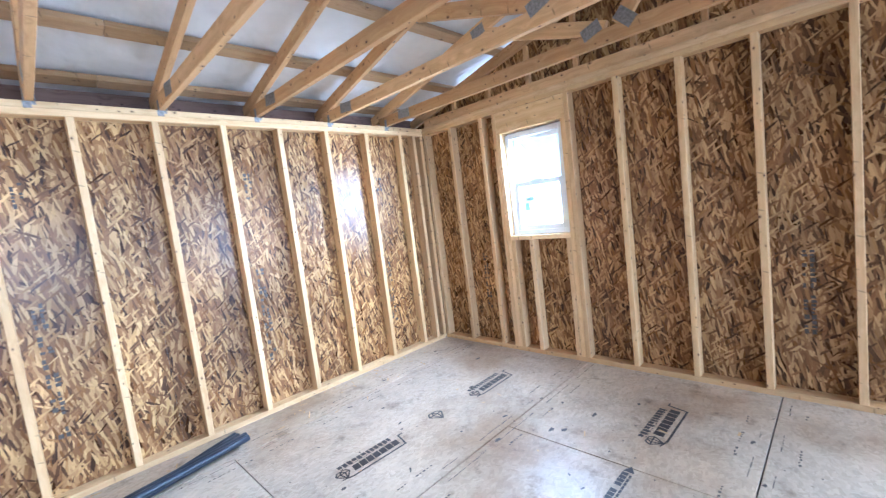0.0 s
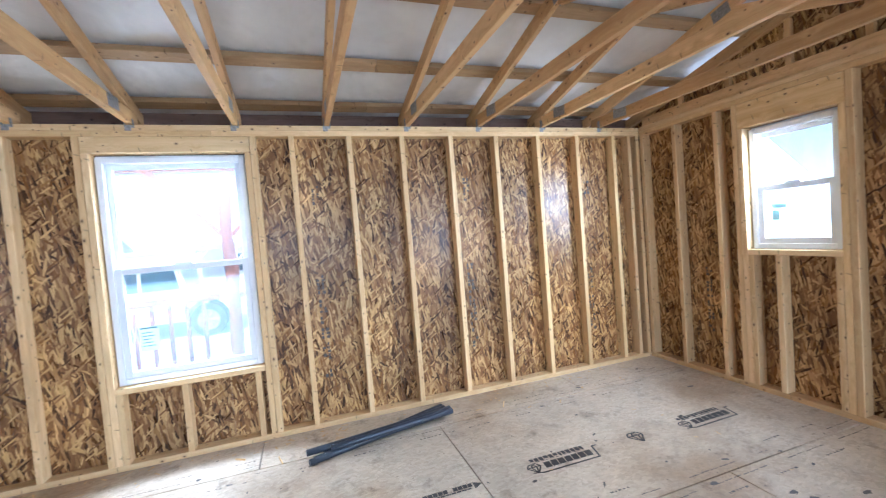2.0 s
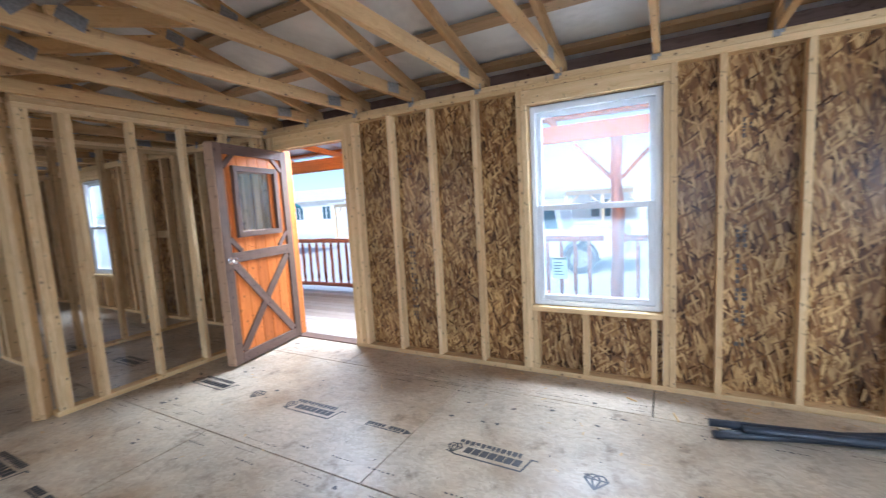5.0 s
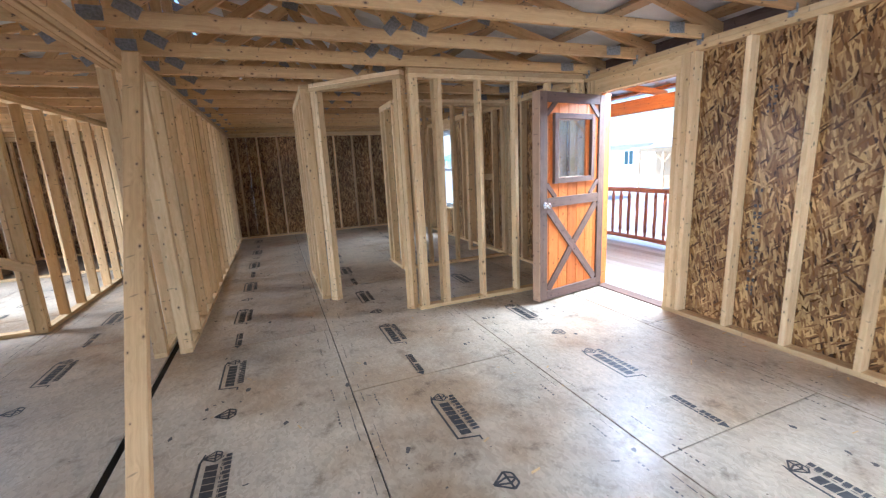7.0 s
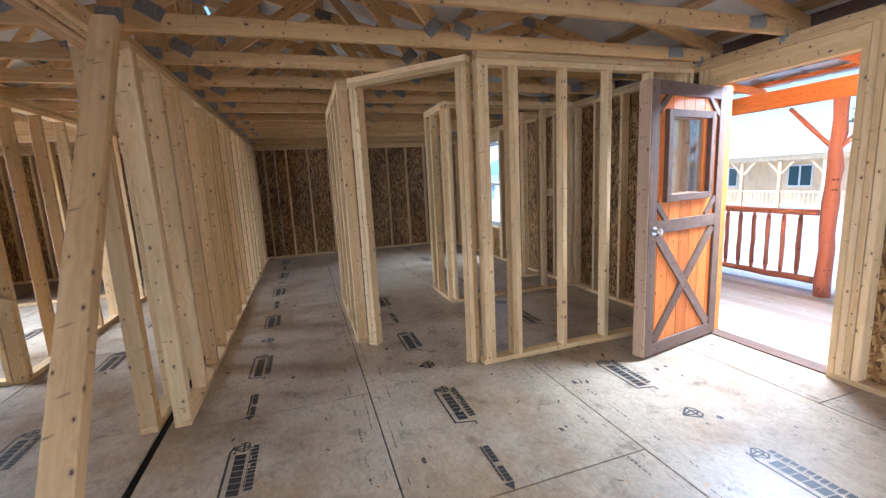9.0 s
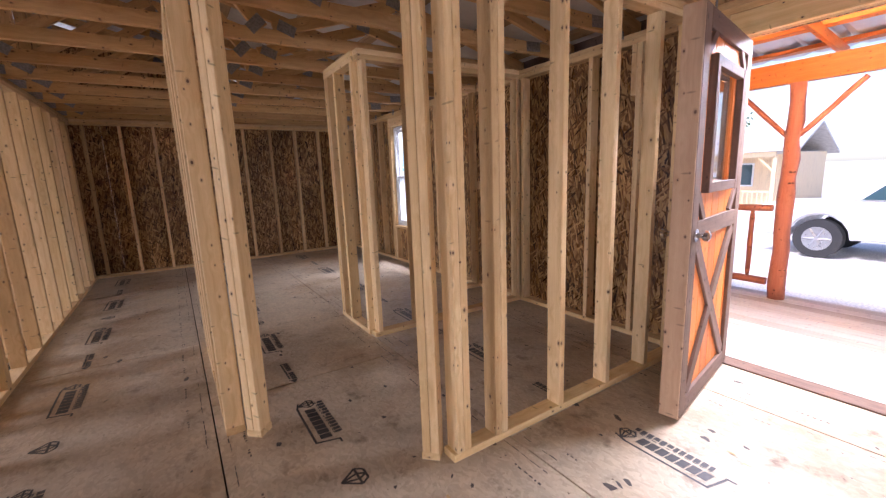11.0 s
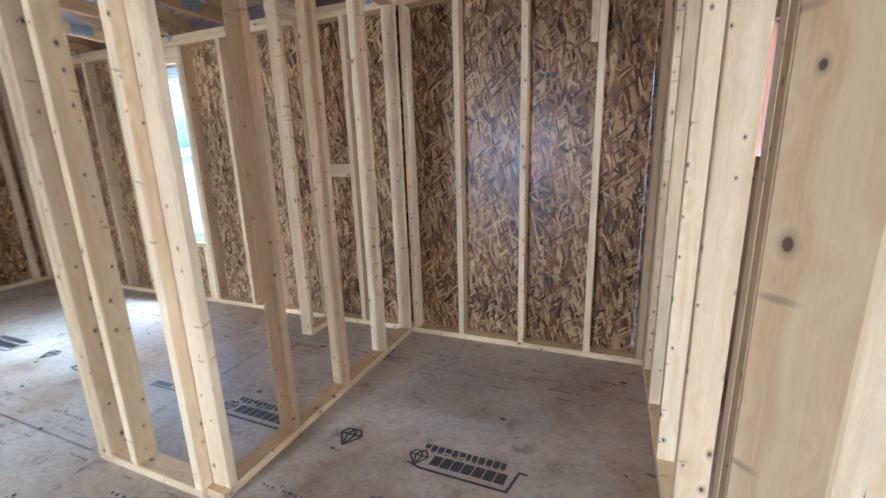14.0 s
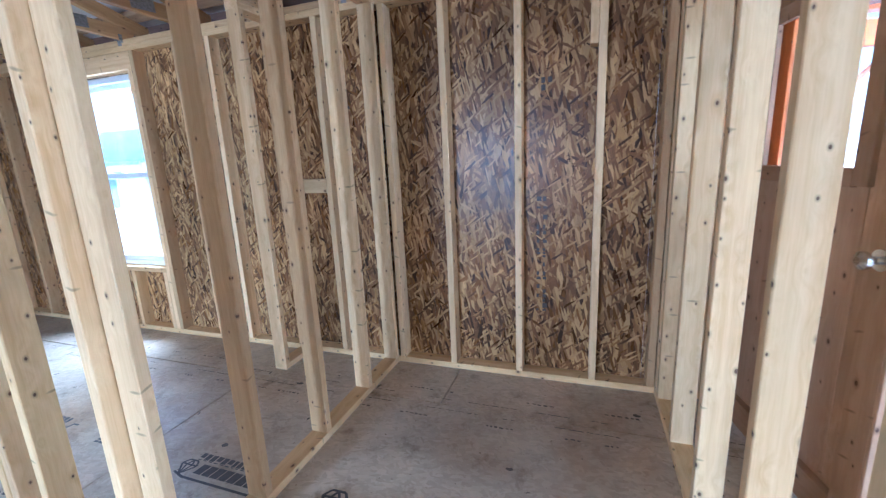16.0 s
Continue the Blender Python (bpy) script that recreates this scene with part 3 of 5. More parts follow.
# far (south) wall
south = empty("wall_south", (-1.0, YS, 0), "far gable stud wall of pale pine over dark strand board", "wall", kind="structure")
yc = YS - D / 2
sheathing(south, "x", YS - D - 0.001, -1, XW - D - 0.0005, XE + D + 0.0005, [], 2.216)
flat_plate(south, "x", yc, XW, 0.96, 0.0, "bottom_plate")
flat_plate(south, "x", yc, 1.0, XE, 0.0, "bottom_plate")
for i in (0, 1):
    flat_plate(south, "x", yc, XW + 0.001, 0.96, STUD_TOP + T * i, "top_plate")
    flat_plate(south, "x", yc, 1.0, XE, STUD_TOP + T * i, "top_plate")
for x in [0.88, 0.711, 0.305, -0.093, -0.50, -0.90, -1.292, -1.701, -2.111, -2.515, -2.92, -3.03] + [1.05 + GRID * i for i in range(10)]:
    stud(south, x, yc, "x")
# east wall, behind the walker
east = empty("wall_east", (XE, -3.7, 0), "outer stud wall of pale pine over strand board", "wall", kind="structure")
xe = XE + D / 2
# unseen window, added to light the front room from the east
WIN_E = (-1.15, 0.75, 0.6, 2.0)
DOOR_E = (-7.4, -6.0, 0.0, 2.005)
sheathing(east, "y", XE + D + 0.001, 1, YS - D - 0.014, YN + D + 0.014, [WIN_E, (DOOR_E[0], DOOR_E[1], -0.04, DOOR_E[3])])
flat_plate(east, "y", xe, DOOR_E[1], YN, 0.0, "bottom_plate")
flat_plate(east, "y", xe, YS, DOOR_E[0], 0.0, "bottom_plate")
for i in (0, 1):
    flat_plate(east, "y", xe, YS, YN, STUD_TOP + T * i, "top_plate")
for y in [YN - 0.02 - GRID * k for k in range(34)]:
    if not (WIN_E[0] - 0.1 < y < WIN_E[1] + 0.1 or DOOR_E[0] - 0.1 < y < DOOR_E[1] + 0.1):
        stud(east, xe, y, "y")
opening_frame(east, "y", xe, WIN_E, [-0.8, -0.4, 0.0, 0.4])
opening_frame(east, "y", xe, DOOR_E, [], sill=False)

# ---- inner partitions ----
def partition(name, label, base):
    return empty(name, base, label, "partition wall", kind="structure")


# closet front, in line with the open door's far side
front = partition("partition_closet_front", "bare pine stud partition beside the open front door", (-2.1, -4.205, 0))
yc = -4.205
flat_plate(front, "x", yc, XW, -1.115, 0.0, "bottom_plate")
for i in range(2):
    flat_plate(front, "x", yc, XW + 0.001, -1.13, STUD_TOP + T * i, "top_plate")
flat_plate(front, "x", yc - 0.002, XW + 0.02, -1.14, STUD_TOP + 2 * T, "top_plate")
for x in (-1.152, -1.191, -1.378, -1.417, -1.82, -2.22, -2.615, -2.96, -3.028):
    stud(front, x, yc, "x")
# slanting doorway between the closet front and the hall
slant = partition("partition_slanted_doorway", "slanted doorway framed in doubled pine studs", (-0.68, -4.6, 0))
sd = Vector((-0.7071, 0.7071, 0))            # along the slant
ea, eb = Vector((-1.083, -4.260, 0)), Vector((-0.411, -4.972, 0))
for p, s in ((ea, -1), (eb, 1)):
    for i in range(2):
        q = p + sd * s * (i * 0.040)
        board("stud", slant, (q.x, q.y, PLATE), (q.x, q.y, STUD_TOP), T, D, PINE, tuple(sd))
    a, b = p - sd * s * 0.02, p + sd * s * 0.062
    board("bottom_plate", slant, (a.x, a.y, T / 2), (b.x, b.y, T / 2), D, T, PINE, (0.7071, 0.7071, 0))
for i in range(2):
    a, b = ea + sd * 0.02, eb - sd * 0.03
    board("top_plate", slant, (a.x, a.y, STUD_TOP + T * (i + 0.5)), (b.x, b.y, STUD_TOP + T * (i + 0.5)), D, T, PINE, (0.7071, 0.7071, 0))
# hall side
hall = partition("partition_hall", "short bare pine stud partition along the hall", (-0.29, -5.8, 0))
xc2 = -0.322
flat_plate(hall, "y", xc2, -6.56, -5.015, 0.0, "bottom_plate")
for i in range(2):
    flat_plate(hall, "y", xc2, -6.56, -5.02, STUD_TOP + T * i, "top_plate")
for y in (-5.036, -5.44, -5.85, -6.25, -6.50, -6.54):
    stud(hall, xc2, y, "y")
# closet back
back = partition("partition_closet_back", "bare pine stud partition between closet and bedroom", (-2.2, -5.805, 0))
yc = -5.805
flat_plate(back, "x", yc, XW, -1.45, 0.0, "bottom_plate")
for i in range(2):
    flat_plate(back, "x", yc, XW + 0.001, -1.45, STUD_TOP + T * i, "top_plate")
for x in (-1.496, -1.85, -2.255, -2.665, -3.028):
    stud(back, x, yc, "x")
end = partition("partition_closet_return", "short stud return ending in doubled pine studs", (-1.42, -6.2, 0))
flat_plate(end, "y", -1.475, -6.495, -5.851, 0.0, "bottom_plate")
for i in range(2):
    flat_plate(end, "y", -1.475, -6.495, -5.851, STUD_TOP + T * i, "top_plate")
for y in (-5.871, -6.25, -6.425, -6.47):
    stud(end, -1.475, y, "y")
# stub wall at the front wall
stub = partition("partition_stub", "short bare pine stud stub against the outer wall", (-2.9, -6.53, 0))
flat_plate(stub, "x", -6.475, XW, -2.76, 0.0, "bottom_plate")
for i in range(2):
    flat_plate(stub, "x", -6.475, XW + 0.001, -2.76, STUD_TOP + T * i, "top_plate")
for x in (-2.78, -3.028):
    stud(stub, x, -6.475, "x")
board("block", west, (XW - T / 2 - 0.001, -6.455, 1.158), (XW - T / 2 - 0.001, -6.190, 1.158), D, T, PINE, (0, 0, 1))

# hall wall on the joint of the two halves: two rows of studs back to back
for name, x, lab in (("partition_joint_west", 0.875, "long hall partition of bare pine studs"), ("partition_joint_east", 1.050, "second stud row of the doubled middle wall")):
    jw = partition(name, lab, (x, -7.3, 0))
    flat_plate(jw, "y", x, YS, -4.16, 0.0, "bottom_plate")
    for i in range(2):
        flat_plate(jw, "y", x, YS, -4.16, STUD_TOP + T * i, "top_plate")
    for y in [-4.18, -4.222, -4.62, -5.04, -5.45, -5.86, -6.02, -6.38, -6.42] + [-6.80 - GRID * i for i in range(9)]:
        stud(jw, x, y, "y")
# beams over the open joint
for name, x in (("joint_beam_west", 0.918), ("joint_beam_east", 1.012)):
    jb = partition(name, "doubled pine beam over the open joint of the two halves", (x, -0.5, 2.14))
    for o in (-0.0205, 0.0205):
        board("ply", jb, (x + o, -4.155, 2.172 + 0.02 * o), (x + o, YN, 2.172 + 0.02 * o), 0.084, T, TRUSS_PINE, (0, 0, 1))
# rooms in the other half
t1 = partition("partition_side_room", "bare pine stud partition with a doubled end post", (2.25, -7.4, 0))
flat_plate(t1, "y", 2.26, YS, -5.36, 0.0, "bottom_plate")
for i in range(2):
    flat_plate(t1, "y", 2.26, YS, -5.36, STUD_TOP + T * i, "top_plate")
for y in [-5.38, -5.42] + [-5.85 - GRID * i for i in range(11)]:
    stud(t1, 2.26, y, "y")
t2 = partition("partition_side_front", "bare pine stud partition across the other half", (3.6, -5.40, 0))
flat_plate(t2, "x", -5.405, 2.31, XE, 0.0, "bottom_plate")
for i in range(2):
    flat_plate(t2, "x", -5.405, 2.31, XE, STUD_TOP + T * i, "top_plate")
for x in (2.33, 3.2, 3.24, 3.6, 4.0, 4.4, 4.8, 5.02):
    stud(t2, x, -5.405, "x")
t3 = partition("partition_side_back", "bare pine stud partition deep in the other half", (3.0, -8.4, 0))
flat_plate(t3, "x", -8.4, 2.31, XE, 0.0, "bottom_plate")
for i in range(2):
    flat_plate(t3, "x", -8.4, 2.31, XE, STUD_TOP + T * i, "top_plate")
for x in [2.33 + GRID * i for i in range(7)]:
    stud(t3, x, -8.4, "x")
# temporary braces
br = empty("leaning_brace", (0.79, -2.4, 0), "long pine board leaning as a temporary brace", "brace")
board("brace_board", br, (0.762, -2.440, 0.018), (0.766, -3.690, 2.115), D, 0.058, TRUSS_PINE, (1, 0, 0))
br2 = empty("cross_brace", (2.2, -5.9, 0), "pine board nailed across the studs as a brace", "brace")
board("brace_board", br2, (3.2, -5.345, 1.03), (2.19, -5.345, 0.62), D, T, PINE, (0, 0, 1))

# ---- roof ----
SLOPE = 0.25
CHORD0 = 2.262           # chord's middle above the heel


def top_z(x):
    return CHORD0 + SLOPE * (x - XW)


def truss(y):
    tr = empty("roof_truss", (XW, y, WALL_TOP), "pine half truss with steel gusset plates", "roof truss", "roof trusses")
    e = RIDGE - 0.06
    board("bottom_chord", tr, (XW - D, y, WALL_TOP + D / 2), (e, y, WALL_TOP + D / 2), D, T, TRUSS_PINE, (0, 0, 1))
    board("top_chord", tr, (XW - 0.30, y + 0.0005, top_z(XW - 0.30) + 0.085), (e, y + 0.0005, top_z(e) + 0.085), D, T - 0.001, TRUSS_PINE, (0, 0, 1))
    v0, v1 = (-0.90, WALL_TOP + 0.09), (-0.30, top_z(-0.30) + 0.05)
    webs = [((-1.85, top_z(-1.85) + 0.05), (v0[0] - 0.03, v0[1])), ((v0[0] + 0.05, v0[1]), v1), ((v1[0] + 0.05, v1[1]), (e - 0.16, WALL_TOP + 0.09)), ((e - 0.045, WALL_TOP + 0.09), (e - 0.045, top_z(e) + 0.04))]
    for (xa, za), (xb, zb) in webs:
        board("web", tr, (xa, y, za), (xb, y, zb), D, T - 0.002, TRUSS_PINE, (0, 0, 1) if abs(xa - xb) > 0.1 else (1, 0, 0))
    plates = [(XW + 0.28, 2.27, -4, 0.15), (v0[0] - 0.11, v0[1] + 0.015, 20, 0.12), (v0[0] + 0.09, v0[1] + 0.02, -45, 0.12), (e - 0.22, WALL_TOP + 0.10, 30, 0.13), (e - 0.045, WALL_TOP + 0.06, 0, 0.12), (v1[0], v1[1] + 0.03, 14, 0.15), (-1.85, top_z(-1.85) + 0.07, 14, 0.12), (e - 0.05, top_z(e) + 0.06, 14, 0.13)]
    for px, pz, ang, s in plates:
        for side in (-1, 1):
            c = Vector((px, y + side * (T / 2 + 0.0012), pz))
            d = Vector((math.cos(radians(ang)), 0, math.sin(radians(ang))))
            board("gusset_plate", tr, c - d * s / 2, c + d * s / 2, 0.075, 0.0014, STEEL, (-d.z, 0, d.x), 0.0003)
    bm = bmesh.new()                          # hurricane tie at the heel, in the truss's own space
    box_bm(bm, 0.001, -0.030, -0.040, 0.003, 0.006, -0.004)
    box_bm(bm, 0.001, -0.024, -0.006, 0.030, -0.0215, 0.055)
    box_bm(bm, 0.001, 0.0215, -0.006, 0.024, 0.024, 0.030)
    box_bm(bm, 0.001, 0.0065, -0.022, 0.003, 0.024, -0.004)
    mesh_part("hurricane_tie", bm, STEEL, tr, "galvanised hurricane tie")
    return tr


TR_Y = [-0.45 + 0.6096 * k for k in range(-16, 6)]
first = truss(TR_Y[0])
for y in TR_Y[1:]:
    copy_thing(first, Matrix.Translation((XW, y, WALL_TOP)))
for y in TR_Y:
    copy_thing(first, pose(2 * RIDGE - XW, y, WALL_TOP, 0, 0, 180))
# gable ends over both end walls
for name, y, out in (("gable_end_north", YN + 0.068, 1), ("gable_end_south", YS - 0.068, -1)):
    g = empty(name, (0, y, WALL_TOP), "gable end framed in pine over dark strand board", "gable", kind="structure")
    for xa, xb in ((XW, RIDGE - 0.06), (RIDGE + 0.06, XE)):
        board("bottom_chord", g, (xa, y, WALL_TOP + D / 2 + 0.002), (xb, y, WALL_TOP + D / 2 + 0.002), D, T, TRUSS_PINE, (0, 0, 1))
    for s in (-1, 1):
        xa, xb = RIDGE + s * (RIDGE - XW + 0.3), RIDGE + s * 0.05
        za, zb = top_z(XW - 0.3) + 0.085, top_z(RIDGE - 0.05) + 0.085
        board("top_chord", g, (xa, y, za), (xb, y, zb), D, T, TRUSS_PINE, (0, 0, 1))
        for i in range(1, 9):
            x = RIDGE + s * (RIDGE - XW - 0.42 * i)
            zt = top_z(XW + 0.42 * i) + 0.03
            if zt > WALL_TOP + 0.13:
                board("gable_stud", g, (x, y + out * 0.002, WALL_TOP + D), (x, y + out * 0.002, zt), T, T, TRUSS_PINE, (1, 0, 0))
    bm = bmesh.new()
    yy = out * (T / 2 + 0.03)
    pts = [(XW - 0.354, WALL_TOP + 0.001), (RIDGE - 0.02, WALL_TOP + 0.001), (XE + 0.354, WALL_TOP + 0.001), (XE + 0.354, top_z(XW - 0.354) + 0.12), (RIDGE, top_z(RIDGE) + 0.12), (XW - 0.354, top_z(XW - 0.354) + 0.12)]
    ringa = [bm.verts.new((x, yy, z - WALL_TOP)) for x, z in pts]
    ringb = [bm.verts.new((x, yy + out * 0.012, z - WALL_TOP)) for x, z in pts]
    bm.faces.new(ringa)
    bm.faces.new(ringb[::-1])
    for i in range(6):
        bm.faces.new((ringa[i], ringa[(i + 1) % 6], ringb[(i + 1) % 6], ringb[i]))
    bmesh.ops.recalc_face_normals(bm, faces=bm.faces)
    mesh_part("gable_sheathing", bm, OSB_WALL, g)
# purlins and the underlay
roofing = empty("ceiling", (RIDGE, -3.7, 2.2), "white reflective roof underlay over pine purlins", "ceiling", kind="structure")
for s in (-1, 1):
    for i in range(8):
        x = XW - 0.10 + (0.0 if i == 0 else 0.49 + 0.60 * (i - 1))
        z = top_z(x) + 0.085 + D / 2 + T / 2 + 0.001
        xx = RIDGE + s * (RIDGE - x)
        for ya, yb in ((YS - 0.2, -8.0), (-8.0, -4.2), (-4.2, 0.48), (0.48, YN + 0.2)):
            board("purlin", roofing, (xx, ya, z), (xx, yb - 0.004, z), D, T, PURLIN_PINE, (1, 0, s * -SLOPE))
_bm = bmesh.new()
rng = random.Random(3)
nx, ny = 36, 110
rows = []
for i in range(2 * nx + 1):
    f = i / nx - 1
    x = RIDGE + f * (RIDGE - XW + 0.32)
    col = []
    for j in range(ny + 1):
        y = YS - 0.25 + (YN - YS + 0.5) * j / ny
        z = top_z(RIDGE - abs(x - RIDGE)) + 0.085 + D / 2 + T + 0.008
        ph = ((RIDGE - abs(x - RIDGE)) - (XW + 0.52)) / 0.60
        sag = 0.5 - 0.5 * math.cos(2 * math.pi * ph)
        z += -0.016 * sag + 0.006 * noise.noise(Vector((x * 2.2, y * 1.3, 0))) + 0.016
        col.append(_bm.verts.new((x - RIDGE, y + 3.7, z - 2.2)))
    rows.append(col)
for i, (a, b) in enumerate(zip(rows, rows[1:])):
    if i in (nx - 1, nx):                     # open ridge
        continue
    for j in range(ny):
        _bm.faces.new((a[j], b[j], b[j + 1], a[j + 1]))
for f in _bm.faces:
    f.smooth = True
mesh_part("underlay", _bm, UNDERLAY, roofing)

# blocking that closes the eaves; unseen soffit boards added to keep light out
for s, x in ((-1, XW - 0.375), (1, XE + 0.375)):
    for ya, yb in ((YS - 0.2, -6.0), (-6.0, -1.5), (-1.5, YN + 0.2)):
        board("eave_board", roofing, (x, ya, 2.27), (x, yb - 0.003, 2.27), 0.34, T, TRUSS_PINE, (0, 0, 1))
        xm = (x - s * 0.02 + (XW - D - 0.015 if s < 0 else XE + D + 0.015)) / 2
        board("soffit_board", roofing, (xm, ya, 2.11), (xm, yb - 0.003, 2.11), 0.19, 0.018, TRUSS_PINE, (1, 0, 0))
# dark boards added inside the eaves, their colour standing in for shade
for x in (XW - 0.23, XE + 0.23):
    for ya, yb in ((YS - 0.2, -7.0), (-7.0, -2.1), (-2.1, YN + 0.2)):
        board("sub_fascia", roofing, (x, ya, 2.235), (x, yb - 0.003, 2.235), 0.235, T, GREY_WOOD, (0, 0, 1))
# faded print on the wall panels
PRINT = plain("faded_panel_print", (0.066, 0.055, 0.046), 0.6, var=0.5, scale=50)
rng = random.Random(21)


def panel_print(wall, along, c, face, z0, z1, sgn):
    bm = bmesh.new()
    z = z0
    while z < z1:
        h = rng.uniform(0.012, 0.03)
        for col in (-0.028, 0.006):
            if rng.random() < 0.72:
                w = rng.uniform(0.012, 0.026)
                q = [(col, z), (col + w, z), (col + w, z + h), (col, z + h)]
                if along == "y":
                    vs = [bm.verts.new((face + sgn * 0.001 - wall.location.x, c + u - wall.location.y, v)) for u, v in q]
                else:
                    vs = [bm.verts.new((c + u - wall.location.x, face + sgn * 0.001 - wall.location.y, v)) for u, v in q]
                bm.faces.new(vs)
        z += h + rng.choice((0.006, 0.008, 0.03))
    mesh_part("panel_print", bm, PRINT, wall, "faded grey printed panel marks")


for i in range(-7, 3):
    y = 0.02 + 1.2192 * i
    if not (WIN_W[0] < y < WIN_W[1] or DOOR_W[0] < y < DOOR_W[1] or WIN_W2[0] < y < WIN_W2[1]):
        panel_print(west, "y", y, XW - D - 0.001, rng.uniform(0.3, 0.4), rng.uniform(0.85, 1.15), 1)
        panel_print(west, "y", y + 0.02, XW - D - 0.001, 1.62, 1.80, 1)
for x in (-2.47, -0.10, 0.7):
    panel_print(north, "x", x, YN + D + 0.001, 0.35, 0.9, -1)

# shavings along the plates
_bm = bmesh.new()
rng = random.Random(17)
for i in range(170):
    if i < 110:
        x, y = -3.03 + abs(rng.gauss(0, 0.16)), rng.uniform(-2.9, 2.6)
    else:
        x, y = rng.uniform(-2.6, 0.7), rng.uniform(-4.0, 2.6)
    l, w, an = rng.uniform(0.006, 0.028), rng.uniform(0.002, 0.006), rng.uniform(0, 3.14)
    u, v = Vector((math.cos(an), math.sin(an), 0)) * l, Vector((-math.sin(an), math.cos(an), 0)) * w
    z = Vector((x, y, 0.0022))
    up = Vector((0, 0, rng.uniform(0.001, 0.004)))
    _bm.faces.new([_bm.verts.new(p) for p in (z - u - v, z + u - v + up, z + u + v + up, z - u + v)])
tagged(mesh_part("wood_shavings", _bm, PINE, floor), "scattered pale wood shavings on the subfloor", kind="stuff")

# ---- windows ----
def window(name, along, plane, out, h, label):
    """White double-hung window in an opening. plane: its inner face; out: outward sign."""
    a0, a1, z0, z1 = h
    mid = (a0 + a1) / 2
    at = (plane, mid, z0) if along == "y" else (mid, plane, z0)
    w = empty(name, at, label, "window", kind="structure")
    half, high = (a1 - a0) / 2 - 0.009, z1 - z0 - 0.018

    def bars(nm, parent, x0, x1, zz0, zz1, dep0, dep1, wd):
        bm = bmesh.new()
        for q in ((x0, zz0, x0 + wd, zz1), (x1 - wd, zz0, x1, zz1), (x0 + wd + 0.0005, zz0, x1 - wd - 0.0005, zz0 + wd), (x0 + wd + 0.0005, zz1 - wd, x1 - wd - 0.0005, zz1)):
            box_bm(bm, q[0], dep0, q[1], q[2], dep1, q[3])
        ease_edges(bm, 0.003)
        turn_in(bm)
        return mesh_part(nm, bm, VINYL, parent)

    def turn_in(bm):
        for v in bm.verts:
            x, y, z = v.co
            v.co = (out * y, x, z) if along == "y" else (x, out * y, z)
        bmesh.ops.recalc_face_normals(bm, faces=bm.faces)

    bars("window_frame", w, -half, half, 0.002, high, 0.0, 0.085, 0.038)
    bars("nail_fin", w, -half - 0.045, half + 0.045, -0.04, high + 0.055, 0.0635 + 0.004, 0.0665 + 0.004, 0.05)
    m = high * 0.5
    up = bars("upper_sash", w, -half + 0.0385, half - 0.0385, m - 0.02, high - 0.0385, 0.045, 0.075, 0.034)
    lo = bars("lower_sash", w, -half + 0.0385, half - 0.0385, 0.0405, m + 0.022, 0.010, 0.042, 0.040)
    for parent, zz0, zz1, dep in ((up, m + 0.01, high - 0.07, 0.06), (lo, 0.078, m - 0.015, 0.026)):
        bm = bmesh.new()
        box_bm(bm, -half + 0.07, dep, zz0, half - 0.07, dep + 0.004, zz1)
        turn_in(bm)
        g = new("pane", finish(bm, "pane", HAZE_GLASS if parent is lo else GLASS))
        g.parent = parent
        g.visible_shadow = False
    bm = bmesh.new()
    box_bm(bm, -0.05, -0.004, m + 0.0225, 0.05, 0.03, m + 0.034)
    turn_in(bm)
    mesh_part("sash_lock", bm, VINYL, w)
    return w


win1 = window("window_1", "y", XW - 0.052, -1, WIN_W, "white vinyl double-hung window facing the porch")
window("window_2", "y", XW - 0.052, -1, WIN_W2, "white vinyl double-hung bedroom window")
window("window_3", "x", YN + 0.052, 1, WIN_N, "small white vinyl double-hung gable window")
window("window_4", "x", YN + 0.052, 1, WIN_N2, "wide white vinyl window in the other half")
window("window_5", "y", XE + 0.052, 1, WIN_E, "wide white vinyl window added unseen in the east wall for light")
# sticker on the lower pane
st = empty("window_sticker", (XW - 0.077, -1.10, 0.74), "pale printed label stuck on the window pane", "label")
_bm = bmesh.new()
box_bm(_bm, 0, -0.055, 0, 0.0012, 0.055, 0.16)
mesh_part("paper", _bm, PAPER, st)
_bm = bmesh.new()
for i in range(5):
    box_bm(_bm, 0.0014, -0.042, 0.03 + 0.022 * i, 0.0018, 0.03 - 0.012 * (i % 3), 0.036 + 0.022 * i)
box_bm(_bm, 0.0014, -0.05, 0.146, 0.0018, 0.05, 0.156)
mesh_part("print", _bm, LABEL_INK, st)

st2 = empty("window_sticker", (-1.900, YN + 0.0755, 1.250), "pale teal printed label stuck on the gable window pane", "label")
_bm = bmesh.new()
box_bm(_bm, -0.055, 0, 0, 0.055, 0.0012, 0.14)
mesh_part("paper", _bm, PAPER, st2)
_bm = bmesh.new()
box_bm(_bm, -0.045, -0.0006, 0.10, 0.045, -0.0002, 0.13)
box_bm(_bm, -0.045, -0.0006, 0.015, 0.0, -0.0002, 0.085)
mesh_part("print", _bm, LABEL_TEAL, st2)

